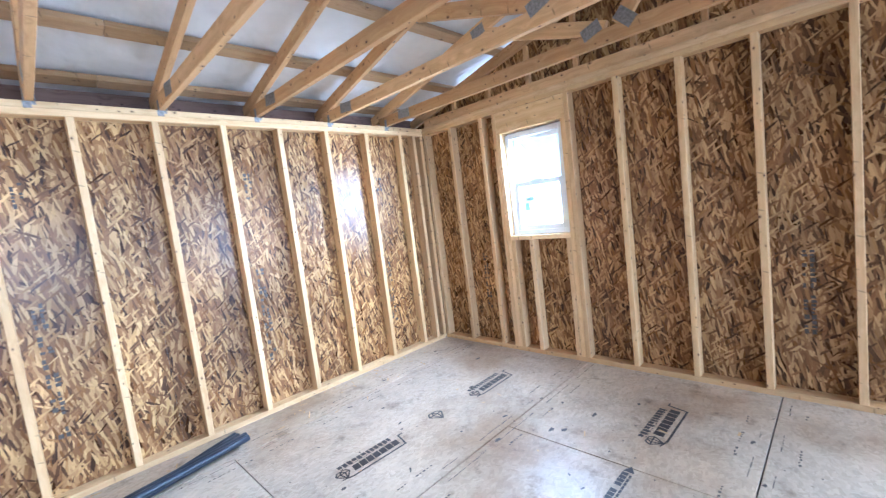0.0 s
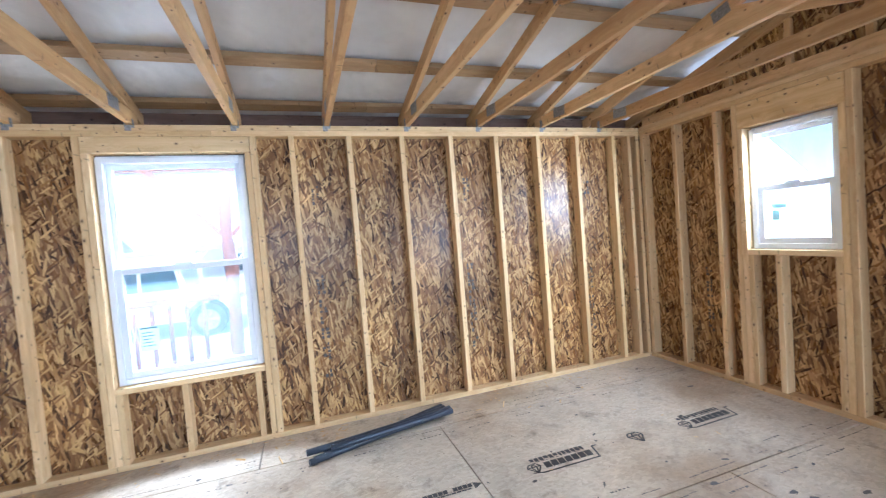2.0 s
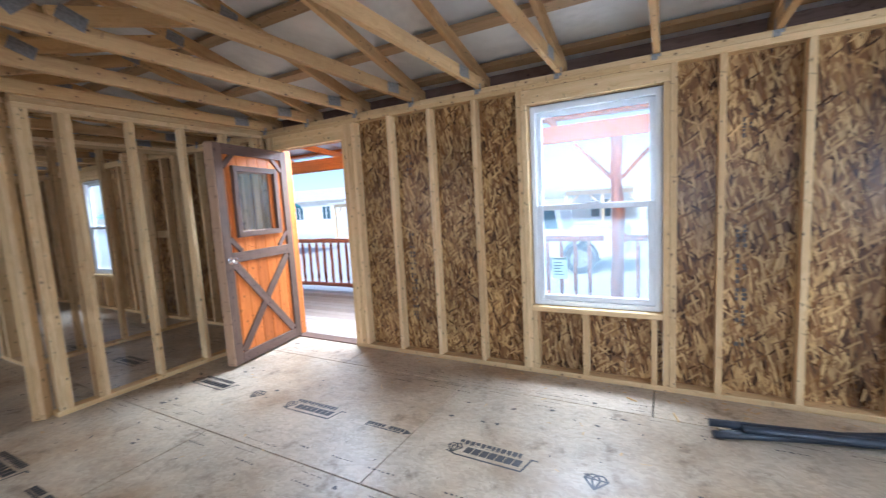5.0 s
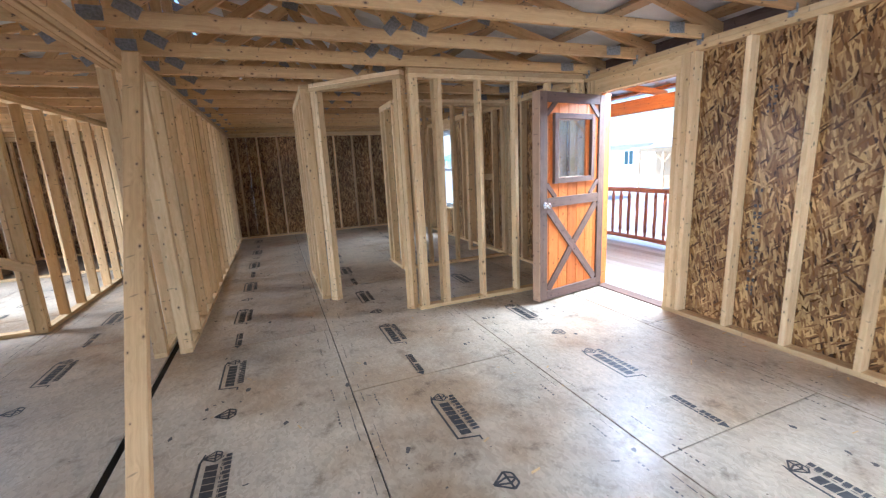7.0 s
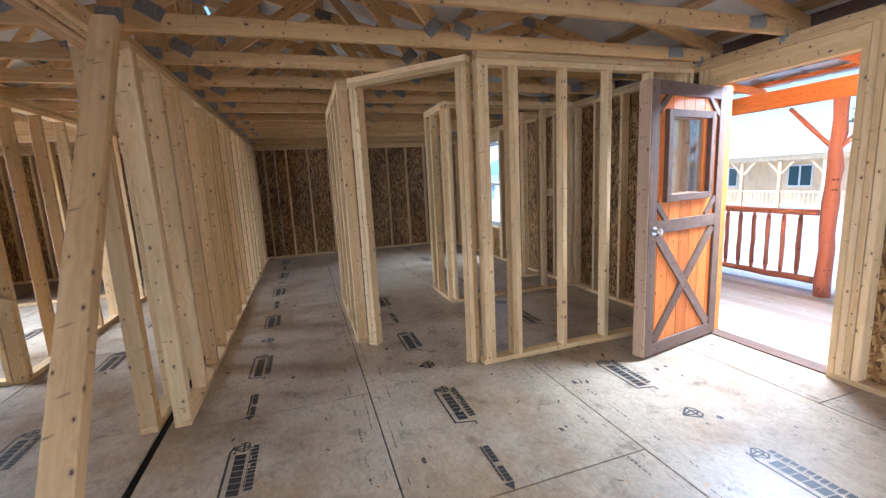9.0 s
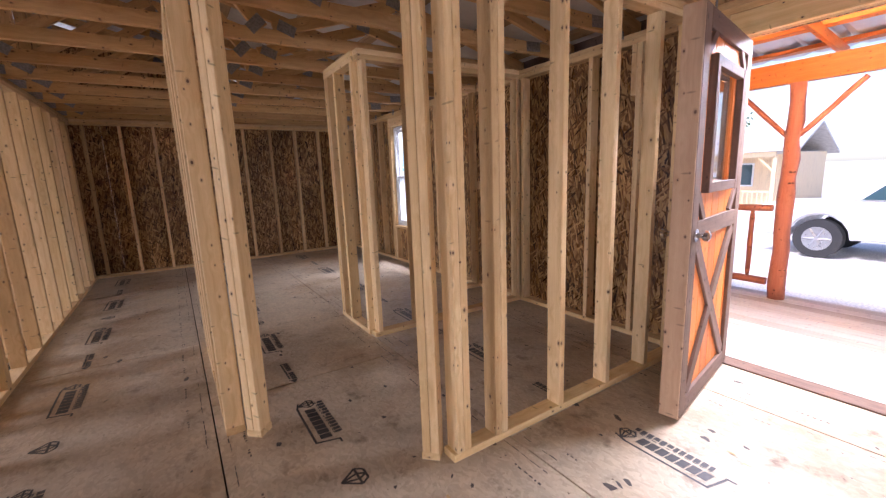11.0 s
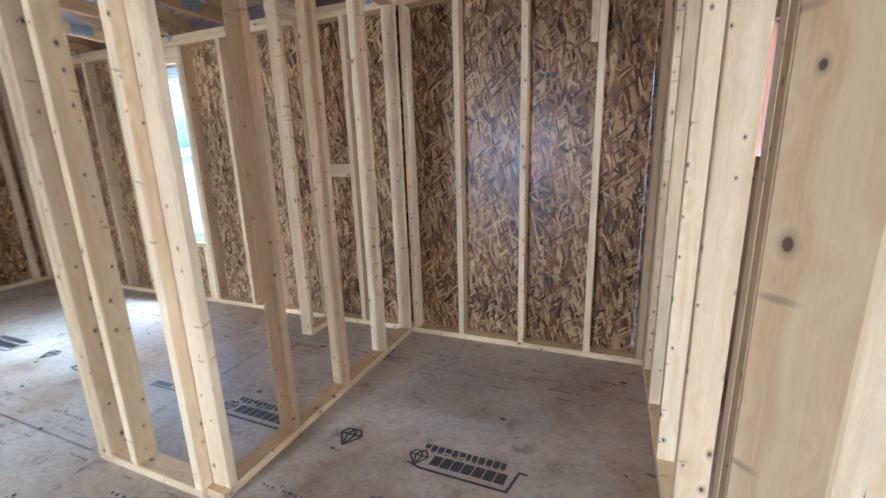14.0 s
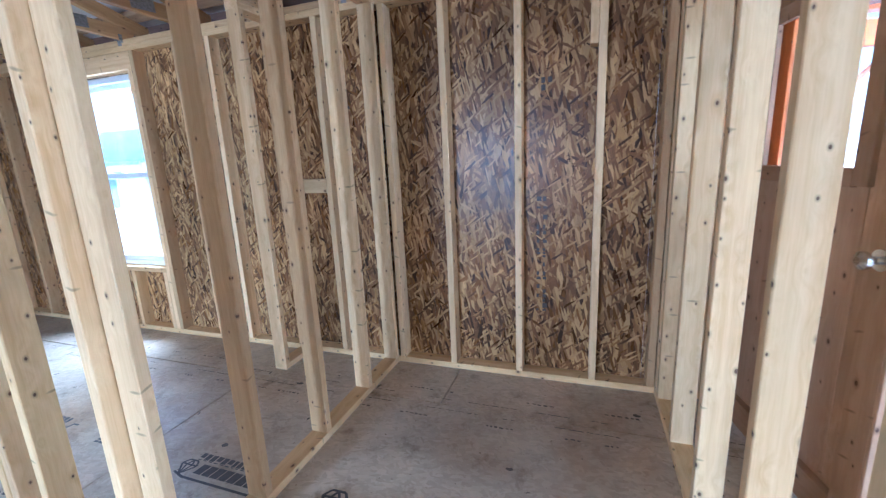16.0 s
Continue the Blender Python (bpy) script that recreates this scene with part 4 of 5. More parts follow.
# ---- front door ----
frame1 = empty("door_frame", (XW - D, (DOOR_W[0] + DOOR_W[1]) / 2, 0), "orange-stained door frame with a grey threshold", "door frame", kind="structure")
xo = XW - D
for y in (DOOR_W[0] + 0.011, ):
    board("jamb", frame1, (xo - 0.02, y, 0.0), (xo - 0.02, y, 2.003), 0.020, 0.11, ORANGE_WOOD, (0, 1, 0))
board("jamb", frame1, (xo - 0.09, DOOR_W[1] + 0.05, -0.03), (xo - 0.09, DOOR_W[1] + 0.05, 2.06), 0.09, 0.02, ORANGE_WOOD, (0, 1, 0))
board("casing", frame1, (xo - 0.030, DOOR_W[0] - 0.05, -0.03), (xo - 0.030, DOOR_W[0] - 0.05, 2.06), 0.14, 0.02, ORANGE_WOOD, (0, 1, 0))
board("threshold", frame1, (xo - 0.0, DOOR_W[0] + 0.022, 0.006), (xo - 0.0, DOOR_W[1] - 0.001, 0.006), 0.13, 0.012, GREY_WOOD, (1, 0, 0))

LEAF_W, LEAF_H, LEAF_T = 0.915, 1.955, 0.030
leaf = empty("door_1", (XW - 0.045, DOOR_W[0] + 0.024, 0.022), "open orange plank door with grey-brown crossed trim and a window", "door", kind="structure")
leaf_dir = Vector((-2.155 - leaf.location.x, -3.772 - leaf.location.y, 0)).normalized()
leaf_ang = math.degrees(math.atan2(leaf_dir.y, leaf_dir.x))
LEAF = pose(0, 0, 0, 0, 0, leaf_ang)
# leaf space: x along the leaf from the hinge, y towards the outer face, z up


def leaf_board(name, u0, z0, u1, z1, w, mat, y0, thick, parent=None, label=""):
    a, b = Vector((u0, y0 + thick / 2, z0)), Vector((u1, y0 + thick / 2, z1))
    ax = (b - a).normalized()
    side = Vector((-ax.z, 0, ax.x))
    ob = board(name, None, a, b, w, thick, mat, tuple(side), 0.002, label)
    ob.parent = leaf
    ob.matrix_basis = LEAF @ ob.matrix_basis
    return ob


WU0, WU1, WZ0, WZ1 = 0.20, 0.71, 1.16, 1.74      # window in the leaf
n = 7
for i in range(n):
    a, b = LEAF_W * i / n, LEAF_W * (i + 1) / n
    c = (a + b) / 2
    w = LEAF_W / n - 0.004
    if a + 0.01 > WU0 - 0.04 and b - 0.01 < WU1 + 0.04:
        leaf_board("plank", c, 0.0, c, WZ0, w, ORANGE_WOOD, 0.0, LEAF_T - 0.006)
        leaf_board("plank", c, WZ1, c, LEAF_H, w, ORANGE_WOOD, 0.0, LEAF_T - 0.006)
    else:
        leaf_board("plank", c, 0.0, c, LEAF_H, w, ORANGE_WOOD, 0.0, LEAF_T - 0.006)
# inner side
for u0, u1, z0, z1 in ((0, WU0 - 0.02, 0, LEAF_H), (WU1 + 0.02, LEAF_W, 0, LEAF_H), (WU0 - 0.019, WU1 + 0.019, 0, WZ0), (WU0 - 0.019, WU1 + 0.019, WZ1, LEAF_H)):
    leaf_board("back_panel", (u0 + u1) / 2, z0, (u0 + u1) / 2, z1, u1 - u0, INNER_DOOR, -0.014, 0.012)
for u in (0.05, LEAF_W - 0.05):
    leaf_board("inner_stile", u, 0.0, u, LEAF_H, 0.10, INNER_DOOR, -0.048, 0.033)
for z in (0.06, LEAF_H - 0.06):
    leaf_board("inner_rail", 0.101, z, LEAF_W - 0.101, z, 0.12, INNER_DOOR, -0.046, 0.031)
leaf_board("edge_strip", LEAF_W + 0.006, 0.0, LEAF_W + 0.006, LEAF_H, 0.011, INNER_DOOR, -0.048, 0.090)
TR = 0.020
yo = LEAF_T - 0.006
for u in (0.045, LEAF_W - 0.045):
    leaf_board("stile", u, 0.0, u, LEAF_H, 0.09, GREY_WOOD, yo, TR)
for z in (0.045, 0.955, LEAF_H - 0.045):
    leaf_board("rail", 0.091, z, LEAF_W - 0.091, z, 0.09, GREY_WOOD, yo, TR)
leaf_board("cross_brace", 0.11, 0.10, LEAF_W - 0.11, 0.90, 0.075, GREY_WOOD, yo, TR - 0.004)
leaf_board("cross_brace", 0.11, 0.90, LEAF_W * 0.48, 0.535, 0.075, GREY_WOOD, yo, TR - 0.002)
leaf_board("cross_brace", LEAF_W * 0.53, 0.475, LEAF_W - 0.11, 0.10, 0.075, GREY_WOOD, yo, TR - 0.002)
for u0, z0, u1, z1 in ((0.09, LEAF_H - 0.20, 0.21, LEAF_H - 0.08), (LEAF_W - 0.09, LEAF_H - 0.20, LEAF_W - 0.21, LEAF_H - 0.08), (0.09, 1.13, 0.21, 1.0), (LEAF_W - 0.09, 1.13, LEAF_W - 0.21, 1.0)):
    leaf_board("corner_brace", u0, z0, u1, z1, 0.045, GREY_WOOD, yo, TR - 0.003)
# window trim in the leaf
for u in (WU0 - 0.005, WU1 + 0.005):
    leaf_board("window_trim", u, WZ0 - 0.03, u, WZ1 + 0.03, 0.05, GREY_WOOD, yo, 0.035)
for z in (WZ0 - 0.005, WZ1 + 0.005):
    leaf_board("window_trim", WU0 + 0.021, z, WU1 - 0.021, z, 0.05, GREY_WOOD, yo, 0.033)
pane = leaf_board("pane", (WU0 + WU1) / 2, WZ0 + 0.02, (WU0 + WU1) / 2, WZ1 - 0.02, WU1 - WU0 - 0.04, DOOR_GLASS, 0.008, 0.004)
pane.visible_shadow = False
for u in (WU0 - 0.005, WU1 + 0.005):
    leaf_board("inner_trim", u, WZ0 - 0.03, u, WZ1 + 0.03, 0.06, INNER_DOOR, -0.034, 0.019)
for z in (WZ0 - 0.005, WZ1 + 0.005):
    leaf_board("inner_trim", WU0 + 0.026, z, WU1 - 0.026, z, 0.06, INNER_DOOR, -0.034, 0.019)
# knobs and hinges
_bm = bmesh.new()
for s in (1, -1):
    ya = yo + TR if s > 0 else -0.048
    for r0, r1, d0, d1 in ((0.032, 0.032, 0.0, 0.006), (0.012, 0.012, 0.006, 0.030), (0.014, 0.027, 0.030, 0.042), (0.027, 0.027, 0.042, 0.055), (0.027, 0.012, 0.055, 0.064)):
        tube_bm(_bm, (LEAF_W - 0.06, ya + s * d0, 0.935), (LEAF_W - 0.06, ya + s * d1, 0.935), r0, r1, 16)
bmesh.ops.recalc_face_normals(_bm, faces=_bm.faces)
kn = mesh_part("door_knob", _bm, CHROME, leaf, "chrome round door knob")
kn.matrix_basis = LEAF
_hb = bmesh.new()
box_bm(_hb, -0.012, -0.060, -0.055, 0.085, -0.0485, 0.055)
tube_bm(_hb, (-0.006, -0.060, -0.062), (-0.006, -0.060, 0.062), 0.014, 0.014, 10)
_hm = finish(_hb, "hinge", BLACK_IRON)
for z in (0.22, 0.98, 1.74):
    hg = new("hinge", _hm)
    hg.parent = leaf
    hg.matrix_basis = LEAF @ Matrix.Translation((0.0, 0, z))
    tagged(hg, "black strap hinge")

# ---- bundle of tubes on the floor ----
rng = random.Random(8)
for i in range(7):
    p0 = Vector((-2.60 + rng.uniform(-0.03, 0.05), -0.07 + rng.uniform(-0.03, 0.05) - 0.04 * (i % 3), 0.0))
    p1 = Vector((-2.93 + 0.032 * i, 0.86 + rng.uniform(-0.05, 0.04), 0.0))
    lift = 0.0205 if i < 5 else 0.055
    tb = empty("closure_tube", (p0.x, p0.y, 0), "dark blue-grey flexible plastic strip on the subfloor", "tube", "bundle of strips")
    bm = bmesh.new()
    d = p1 - p0
    tube_bm(bm, (0, 0, lift), (d.x, d.y, lift), 0.0205, 0.0205, 12, 0.0012, 6)
    for f in bm.faces:
        f.smooth = len(f.verts) == 4
    mesh_part("strip", bm, TUBE_PLASTIC, tb)
    if i in (0, 3):
        bm = bmesh.new()
        dn = d.normalized()
        tube_bm(bm, (-dn.x * 0.03, -dn.y * 0.03, lift), (-dn.x * 0.0005, -dn.y * 0.0005, lift), 0.017, 0.0203, 10)
        mesh_part("strip_end", bm, TUBE_END, tb, "pale tube end")
# small scraps of wood
for i, (x, y, l, a) in enumerate(((-1.62, 0.22, 0.30, 70), (-2.75, -0.35, 0.10, 15), (-2.86, -0.62, 0.07, 60), (-2.8, 1.3, 0.09, -30), (-2.4, -2.3, 0.06, 40), (-0.9, -1.9, 0.05, 10))):
    sc = tagged(new("wood_scrap", prism_mesh(0.012, 0.006, l, 0.001, PINE, "wood_scrap")), "thin splinter of pale wood on the floor", "wood scrap", "scraps")
    sc.matrix_basis = pose(x, y, 0.0035, 0, 90, a)

# ---- porch ----
ground = new("ground")
ground.location = (0, 0, -0.75)
tagged(ground, "bright pale gravel yard around the cabin", "ground", kind="structure")
_bm = bmesh.new()
vs = [_bm.verts.new((x, y, 0)) for x, y in ((-900, -900), (900, -900), (900, 900), (-900, 900))]
_bm.faces.new(vs)
mesh_part("gravel", _bm, GRAVEL, ground)

DECK_Z = -0.085
deck = empty("porch_deck", (-4.3, -3.6, DECK_Z), "pale porch deck of long boards", "deck", kind="structure")
x = XW - D - 0.03
i = 0
while x > -5.42:
    x0 = x - 0.138
    for a, b in ((-10.5, -5.9 - 0.6 * (i % 2)), (-5.895 - 0.6 * (i % 2), -1.2 + 0.6 * (i % 2)), (-1.195 + 0.6 * (i % 2), 3.1)):
        board("deck_board", deck, ((x + x0) / 2, a, DECK_Z - 0.014), ((x + x0) / 2, b, DECK_Z - 0.014), 0.134, 0.028, DECK_WOOD, (1, 0, 0), 0.004)
    x = x0 - 0.004
    i += 1
board("deck_rim", deck, (-5.40, -10.5, DECK_Z - 0.13), (-5.40, 3.1, DECK_Z - 0.13), 0.2, 0.04, DECK_WOOD, (0, 0, 1))
for y in (-9.5, -6.5, -3.5, -0.5, 2.5):
    board("deck_post", deck, (-5.33, y, -0.75), (-5.33, y, DECK_Z - 0.03), 0.09, 0.09, DECK_WOOD)
    board("deck_post", deck, (-3.35, y, -0.75), (-3.35, y, DECK_Z - 0.03), 0.09, 0.09, DECK_WOOD)


def log_post(y, label):
    p = empty("porch_post", (-5.25, y, DECK_Z), label, "porch post", "porch posts")
    bm = bmesh.new()
    tube_bm(bm, (0, 0, 0), (0.0, 0, 2.10), 0.075, 0.062, 14, 0.011, 12)
    for f in bm.faces:
        f.smooth = len(f.verts) == 4
    mesh_part("log", bm, LOG_WOOD, p)
    for s in (-1, 1):
        bm = bmesh.new()
        tube_bm(bm, (0, s * 0.05, 1.62), (0, s * 0.47, 2.07), 0.024, 0.022, 10, 0.004, 4)
        mesh_part("knee_brace", bm, LOG_WOOD, p)
    return p


def railing(ya, yb):
    r = empty("log_railing", (-5.25, (ya + yb) / 2, DECK_Z), "red-brown peeled-log porch railing", "railing", "porch railings")
    h = (yb - ya) / 2
    for z in (0.16, 0.92):
        bm = bmesh.new()
        tube_bm(bm, (0, -h, z), (0, h, z), 0.036, 0.036, 10, 0.006, 10)
        for f in bm.faces:
            f.smooth = len(f.verts) == 4
        mesh_part("rail", bm, LOG_WOOD, r)
    k = max(2, int(2 * h / 0.16))
    for j in range(1, k):
        bm = bmesh.new()
        y = -h + 2 * h * j / k
        tube_bm(bm, (0, y, 0.165), (0, y, 0.26), 0.012, 0.024, 8)
        tube_bm(bm, (0, y, 0.26), (0, y, 0.83), 0.024, 0.024, 8, 0.004, 4)
        tube_bm(bm, (0, y, 0.83), (0, y, 0.915), 0.024, 0.012, 8)
        for f in bm.faces:
            f.smooth = len(f.verts) == 4
        mesh_part("baluster", bm, LOG_WOOD, r)


POSTS = [-9.6, -6.9, -4.33, -0.90, 2.6]
for y in POSTS:
    log_post(y, "red-brown peeled-log porch post")
railing(-9.5, -7.0)
railing(-6.8, -4.43)
railing(-2.75, -1.05)
railing(-0.85, 2.5)
log_post(-2.85, "red-brown peeled-log porch post by the steps")

# porch roof
proof = empty("porch_roof", (-4.2, -3.6, 2.1), "orange-stained porch roof under ribbed metal", "porch roof", kind="structure")
board("beam", proof, (-5.25, -10.6, 2.115), (-5.25, 3.2, 2.115), 0.2, 0.09, ORANGE_WOOD, (0, 0, 1))
for i in range(12):
    y = -10.2 + 1.2192 * i
    board("rafter", proof, (XW - D - 0.02, y, 2.52), (-5.6, y, 2.265), 0.09, T, ORANGE_WOOD, (0, 0, 1))
for x, z in ((-3.5, 2.545), (-4.2, 2.472), (-4.9, 2.398), (-5.45, 2.341)):
    board("purlin", proof, (x, -10.6, z), (x, 3.2, z), D, T, ORANGE_WOOD, (1, 0, 0.104))
_bm = bmesh.new()
N = 240
prev = None
for i in range(N + 1):
    y = -10.7 + 14.0 * i / N
    rib = 0.018 if i % 6 == 0 else 0.0
    a = _bm.verts.new((XW - D - 0.01 + 4.2, y + 3.6, 2.605 + rib - 2.1))
    b = _bm.verts.new((-5.75 + 4.2, y + 3.6, 2.34 + rib - 2.1))
    if prev:
        _bm.faces.new((prev[0], a, b, prev[1]))
    prev = (a, b)
mesh_part("metal_sheet", _bm, METAL_ROOF, proof)

# ---- the yard beyond the porch ----
PAINT = plain("white_car_paint", (0.78, 0.79, 0.80), 0.25, var=0.03)
DARK_GLASS = plain("tinted_car_glass", (0.05, 0.10, 0.12), 0.08, var=0.05)
RUBBER = plain("black_rubber", (0.03, 0.03, 0.032), 0.8)
RIM = plain("alloy_rim", (0.45, 0.46, 0.48), 0.3, 0.8)
LAMP_RED = plain("red_lamp_glass", (0.55, 0.02, 0.02), 0.2)
SIDING = plain("pale_siding", (0.70, 0.68, 0.63), 0.7, var=0.06, scale=3)
TEAL = plain("teal_metal_roof", (0.12, 0.42, 0.45), 0.4, 0.2, var=0.08, scale=2)
ROOF_GREY = plain("pale_shingle_roof", (0.62, 0.61, 0.60), 0.8, var=0.15, scale=6)
BARK = plain("tree_bark", (0.12, 0.09, 0.065), 0.9, var=0.3)
LEAF_GREEN = plain("tree_leaves", (0.07, 0.115, 0.04), 0.7, var=0.35, scale=1.5)
GZ = -0.75


def side_profile(bm, pts, x0, x1):
    """A body from its side outline (y, z), from x0 to x1."""
    a = [bm.verts.new((x0, y, z)) for y, z in pts]
    b = [bm.verts.new((x1, y, z)) for y, z in pts]
    bm.faces.new(a)
    bm.faces.new(b[::-1])
    for i in range(len(pts)):
        j = (i + 1) % len(pts)
        bm.faces.new((a[i], b[i], b[j], a[j]))
    bmesh.ops.recalc_face_normals(bm, faces=bm.faces)


def pickup(x, y, label):
    """A parked pickup, its length along y, nose towards -y."""
    t = empty("pickup_truck", (x, y, GZ), label, "pickup truck")
    bm = bmesh.new()
    low = [(-2.75, 0.45), (-2.75, 1.02), (-2.6, 1.12), (-1.25, 1.20), (2.7, 1.20), (2.75, 1.1), (2.75, 0.55)]
    arch = []
    for cy in (1.6, -1.6):
        arch += [(cy + 0.5 * math.cos(k * math.pi / 8), 0.42 + 0.5 * math.sin(k * math.pi / 8)) for k in range(0, 9)]
    side_profile(bm, low + arch, -0.95, 0.95)
    bmesh.ops.bevel(bm, geom=[e for e in bm.edges if abs(e.verts[0].co.x - e.verts[1].co.x) < 0.01], offset=0.05, segments=2, affect="EDGES")
    mesh_part("body", bm, PAINT, t)
    bm = bmesh.new()
    side_profile(bm, [(-1.25, 1.19), (-0.55, 1.82), (1.0, 1.84), (1.15, 1.19)], -0.80, 0.80)
    bmesh.ops.bevel(bm, geom=list(bm.edges), offset=0.05, segments=2, affect="EDGES")
    mesh_part("cab", bm, PAINT, t)
    for sx in (-1, 1):
        for q in ([(-1.02, 1.24), (-0.50, 1.73), (0.12, 1.75), (0.12, 1.24)], [(0.20, 1.24), (0.20, 1.75), (0.90, 1.75), (1.0, 1.24)]):
            bm = bmesh.new()
            side_profile(bm, q, sx * 0.803, sx * 0.812)
            mesh_part("side_window", bm, DARK_GLASS, t)
        bm = bmesh.new()
        box_bm(bm, sx * 0.96 - 0.02, -0.42, 1.0, sx * 0.96 + 0.02, -0.22, 1.03)
        mesh_part("door_handle", bm, RIM, t)
        bm = bmesh.new()
        box_bm(bm, sx * 0.90 - 0.05, 2.70, 0.85, sx * 0.90 + 0.02, 2.765, 1.10)
        mesh_part("tail_lamp", bm, LAMP_RED, t, "red tail lamp")
        for cy in (1.6, -1.6):
            bm = bmesh.new()
            tube_bm(bm, (sx * 0.72, cy, 0.41), (sx * 0.97, cy, 0.41), 0.41, 0.41, 24)
            wh = mesh_part("wheel", bm, RUBBER, t)
            bm = bmesh.new()
            tube_bm(bm, (sx * 0.93, cy, 0.41), (sx * 0.978, cy, 0.41), 0.27, 0.25, 20)
            for k in range(6):
                an = k * math.pi / 3
                tube_bm(bm, (sx * 0.982, cy, 0.41), (sx * 0.982, cy + 0.23 * math.cos(an), 0.41 + 0.23 * math.sin(an)), 0.03, 0.02, 6)
            mesh_part("rim", bm, RIM, wh, "alloy rim")
    return t


pickup(-12.5, -4.07, "white pickup truck parked on the gravel")


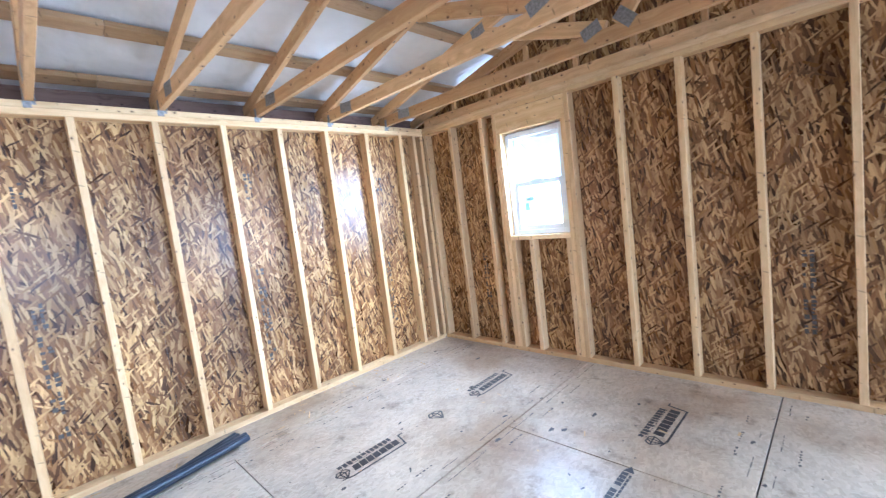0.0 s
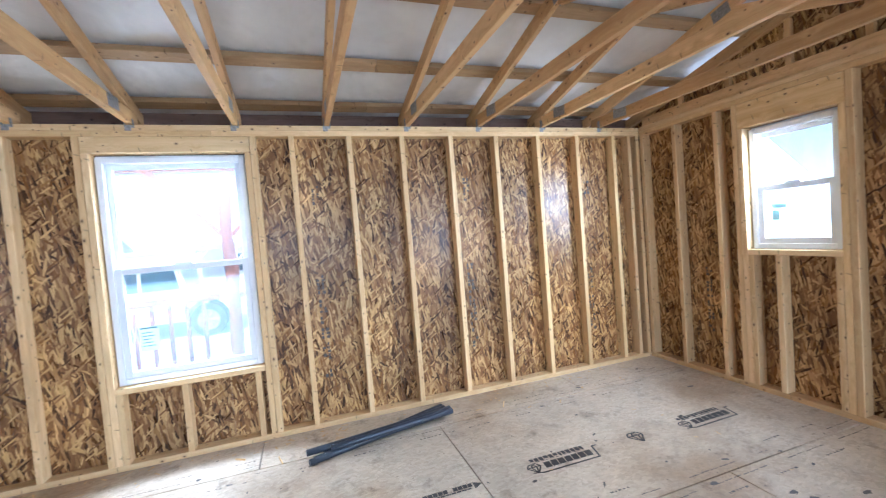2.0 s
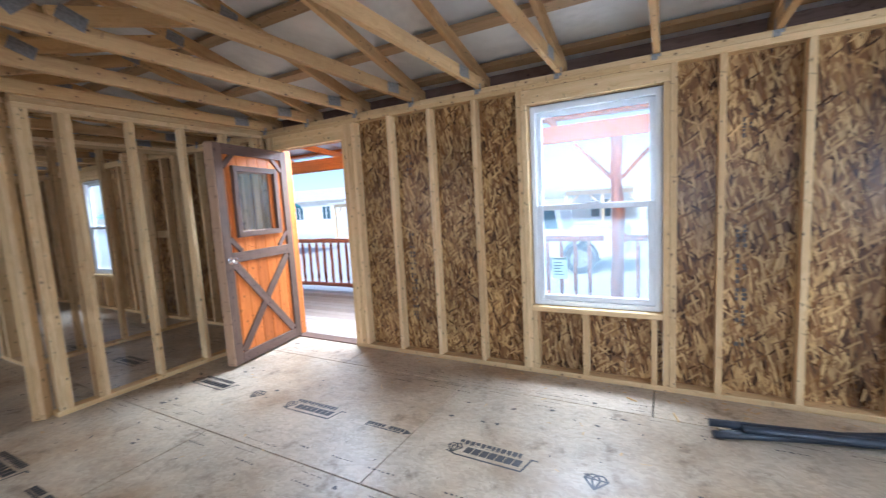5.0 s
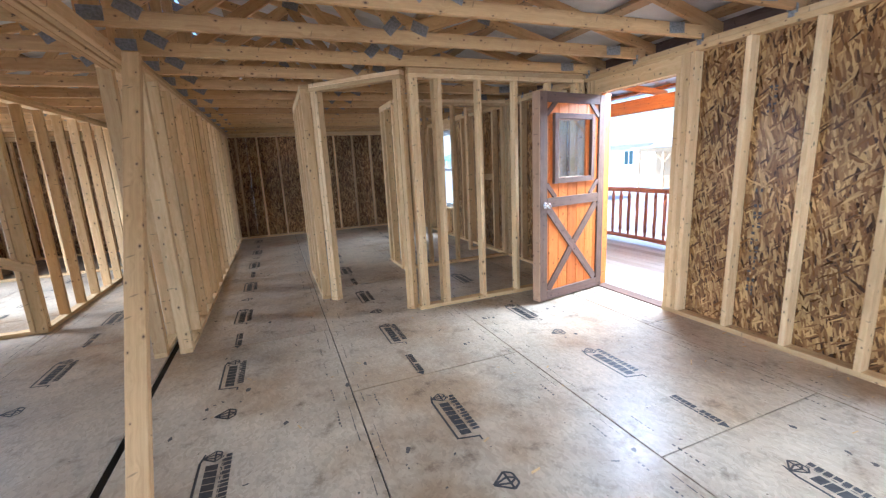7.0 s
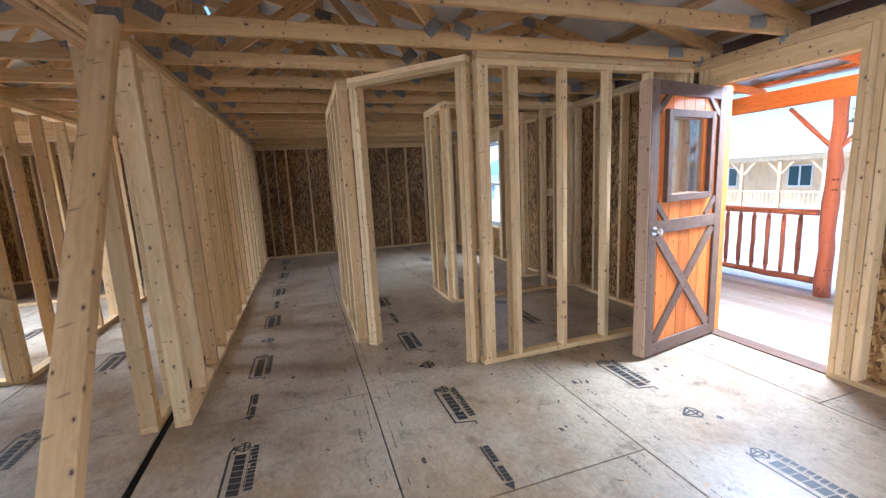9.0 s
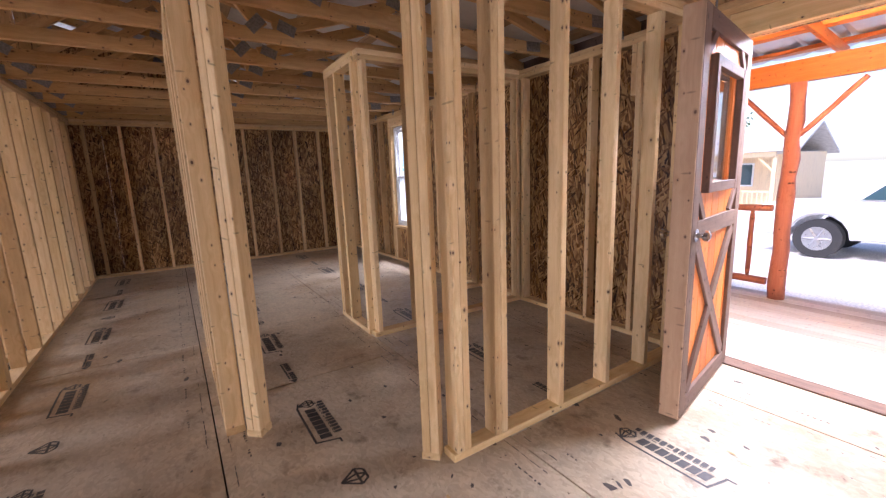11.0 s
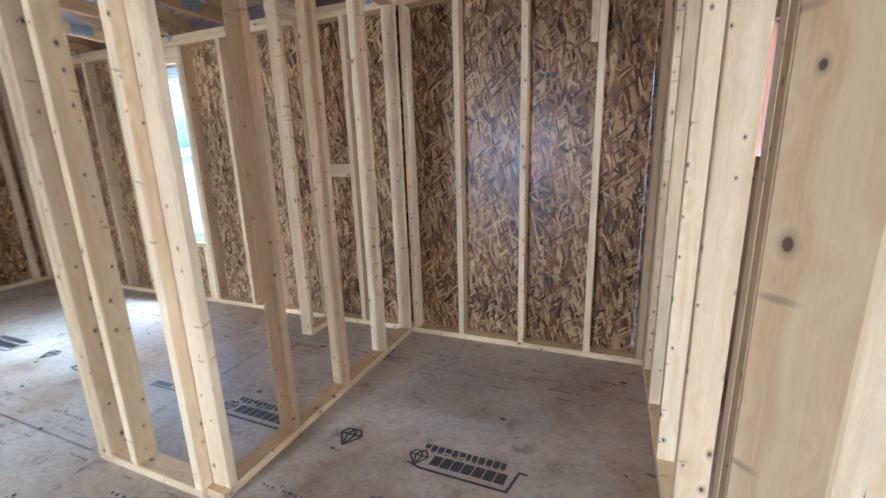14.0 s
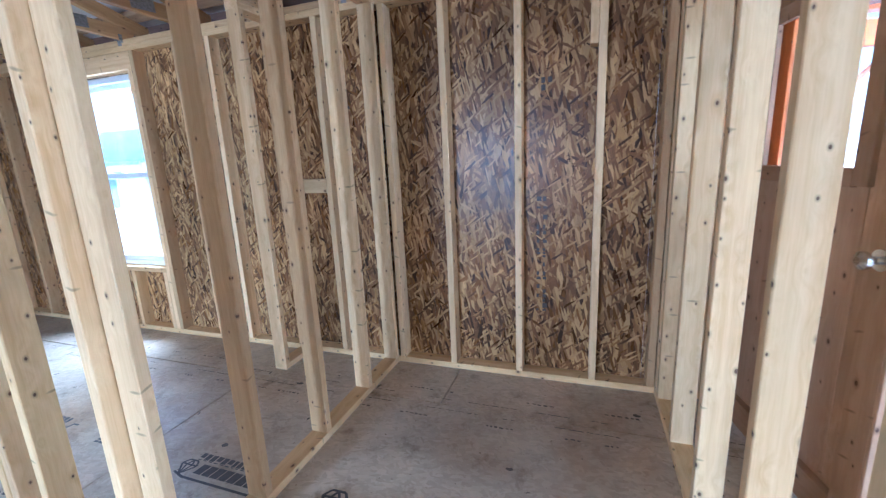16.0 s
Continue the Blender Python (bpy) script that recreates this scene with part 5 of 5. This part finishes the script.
def house(x, y, w, l, h, roof_mat, wall_mat, label, windows=4, rise=1.2, posts=False):
    """A long low building, its ridge along y."""
    hs = empty("cabin_building", (x, y, GZ), label, "building", "buildings across the yard")
    bm = bmesh.new()
    box_bm(bm, -w / 2, -l / 2, 0, w / 2, l / 2, h)
    mesh_part("wall", bm, wall_mat, hs)
    bm = bmesh.new()
    for s in (-1, 1):
        v = [(s * (w / 2 + 0.4), -l / 2 - 0.4, h - 0.1), (s * (w / 2 + 0.4), l / 2 + 0.4, h - 0.1), (0, l / 2 + 0.4, h + rise), (0, -l / 2 - 0.4, h + rise)]
        lo = [bm.verts.new(p) for p in v]
        hi = [bm.verts.new((p[0], p[1], p[2] + 0.12)) for p in v]
        bm.faces.new(lo[::-1])
        bm.faces.new(hi)
        for i in range(4):
            bm.faces.new((lo[i], lo[(i + 1) % 4], hi[(i + 1) % 4], hi[i]))
    bmesh.ops.recalc_face_normals(bm, faces=bm.faces)
    mesh_part("roof", bm, roof_mat, hs)
    for i in range(windows):
        yy = -l / 2 + l * (i + 0.5) / windows
        bm = bmesh.new()
        box_bm(bm, w / 2 + 0.002, yy - 0.55, h * 0.38, w / 2 + 0.05, yy + 0.55, h * 0.82)
        fr = mesh_part("window", bm, VINYL, hs)
        bm = bmesh.new()
        for s in (-1, 1):
            box_bm(bm, w / 2 + 0.052, yy + s * 0.27 - 0.22, h * 0.41, w / 2 + 0.058, yy + s * 0.27 + 0.22, h * 0.79)
        mesh_part("pane", bm, DARK_GLASS, fr)
    if posts:
        n = int(l / 1.6)
        for i in range(n + 1):
            yy = -l / 2 + l * i / n
            bm = bmesh.new()
            box_bm(bm, w / 2 + 1.4, yy - 0.07, 0, w / 2 + 1.54, yy + 0.07, h - 0.2)
            mesh_part("post", bm, CABIN_WOOD, hs)
            if i < n:
                for s in (-1, 1):
                    bm = bmesh.new()
                    y0 = yy + (0 if s > 0 else l / n)
                    tube_bm(bm, (w / 2 + 1.47, y0, h - 0.9), (w / 2 + 1.47, y0 + s * 0.6, h - 0.25), 0.05, 0.05, 8)
                    mesh_part("arch_brace", bm, CABIN_WOOD, hs)
                bm = bmesh.new()
                box_bm(bm, w / 2 + 1.45, yy + 0.08, 0.75, w / 2 + 1.50, yy + l / n - 0.08, 0.83)
                box_bm(bm, w / 2 + 1.45, yy + 0.08, 0.12, w / 2 + 1.50, yy + l / n - 0.08, 0.19)
                for k in range(9):
                    q = yy + 0.16 + (l / n - 0.32) * k / 8
                    box_bm(bm, w / 2 + 1.46, q - 0.02, 0.19, w / 2 + 1.49, q + 0.02, 0.75)
                mesh_part("porch_rail", bm, CABIN_WOOD, hs)
        bm = bmesh.new()
        box_bm(bm, w / 2 + 1.4, -l / 2, h - 0.22, w / 2 + 1.54, l / 2, h)
        mesh_part("porch_beam", bm, CABIN_WOOD, hs)
        bm = bmesh.new()
        box_bm(bm, w / 2 + 0.01, -l / 2 - 0.3, h + 0.02, w / 2 + 1.8, l / 2 + 0.3, h + 0.12)
        mesh_part("porch_roof", bm, ROOF_GREY, hs)
    return hs


house(-34, -30, 7, 26, 3.2, ROOF_GREY, SIDING, "long pale building with dark windows across the yard", 7)
house(-26, -15.5, 5, 11, 2.5, ROOF_GREY, CABIN_WOOD, "honey-coloured cabin with an arched porch across the yard", 3, 1.3, True)
house(-12.5, -21, 5, 7, 2.4, TEAL, SIDING, "pale cabin with a teal metal roof across the yard", 2, 1.2)
house(-26, -0.5, 5, 9, 2.4, ROOF_GREY, SIDING, "pale cabin with a railed porch across the yard", 3, 1.0, True)
house(-30, 12, 6, 14, 2.8, ROOF_GREY, SIDING, "pale low building across the yard", 4)


def tree(x, y, h, seed):
    rng = random.Random(seed)
    t = empty("tree", (x, y, GZ), "leafy green tree beyond the yard", "tree")
    bm = bmesh.new()
    tube_bm(bm, (0, 0, 0), (0.1, 0.05, h * 0.55), 0.22, 0.09, 9, 0.03, 6)
    tips = []
    for k in range(9):
        an = rng.uniform(0, 6.28)
        z0 = h * rng.uniform(0.3, 0.52)
        tip = Vector((math.cos(an) * h * 0.25, math.sin(an) * h * 0.25, z0 + h * rng.uniform(0.15, 0.35)))
        tube_bm(bm, (0.05, 0, z0), tip, 0.07, 0.02, 6, 0.02, 3)
        tips.append(tip)
    mesh_part("trunk", bm, BARK, t)
    bm = bmesh.new()
    for k in range(900):
        c = rng.choice(tips) + Vector((rng.gauss(0, 0.09), rng.gauss(0, 0.09), rng.gauss(0.03, 0.08))) * h
        s = rng.uniform(0.08, 0.2)
        u = Vector((rng.gauss(0, 1), rng.gauss(0, 1), rng.gauss(0, 1))).normalized()
        v = u.orthogonal().normalized()
        bm.faces.new([bm.verts.new(c + u * s), bm.verts.new(c + v * s * 0.6), bm.verts.new(c - u * s), bm.verts.new(c - v * s * 0.6)])
    tagged(mesh_part("crown", bm, LEAF_GREEN, t), kind="stuff")


tree(-44, -22, 7, 3)
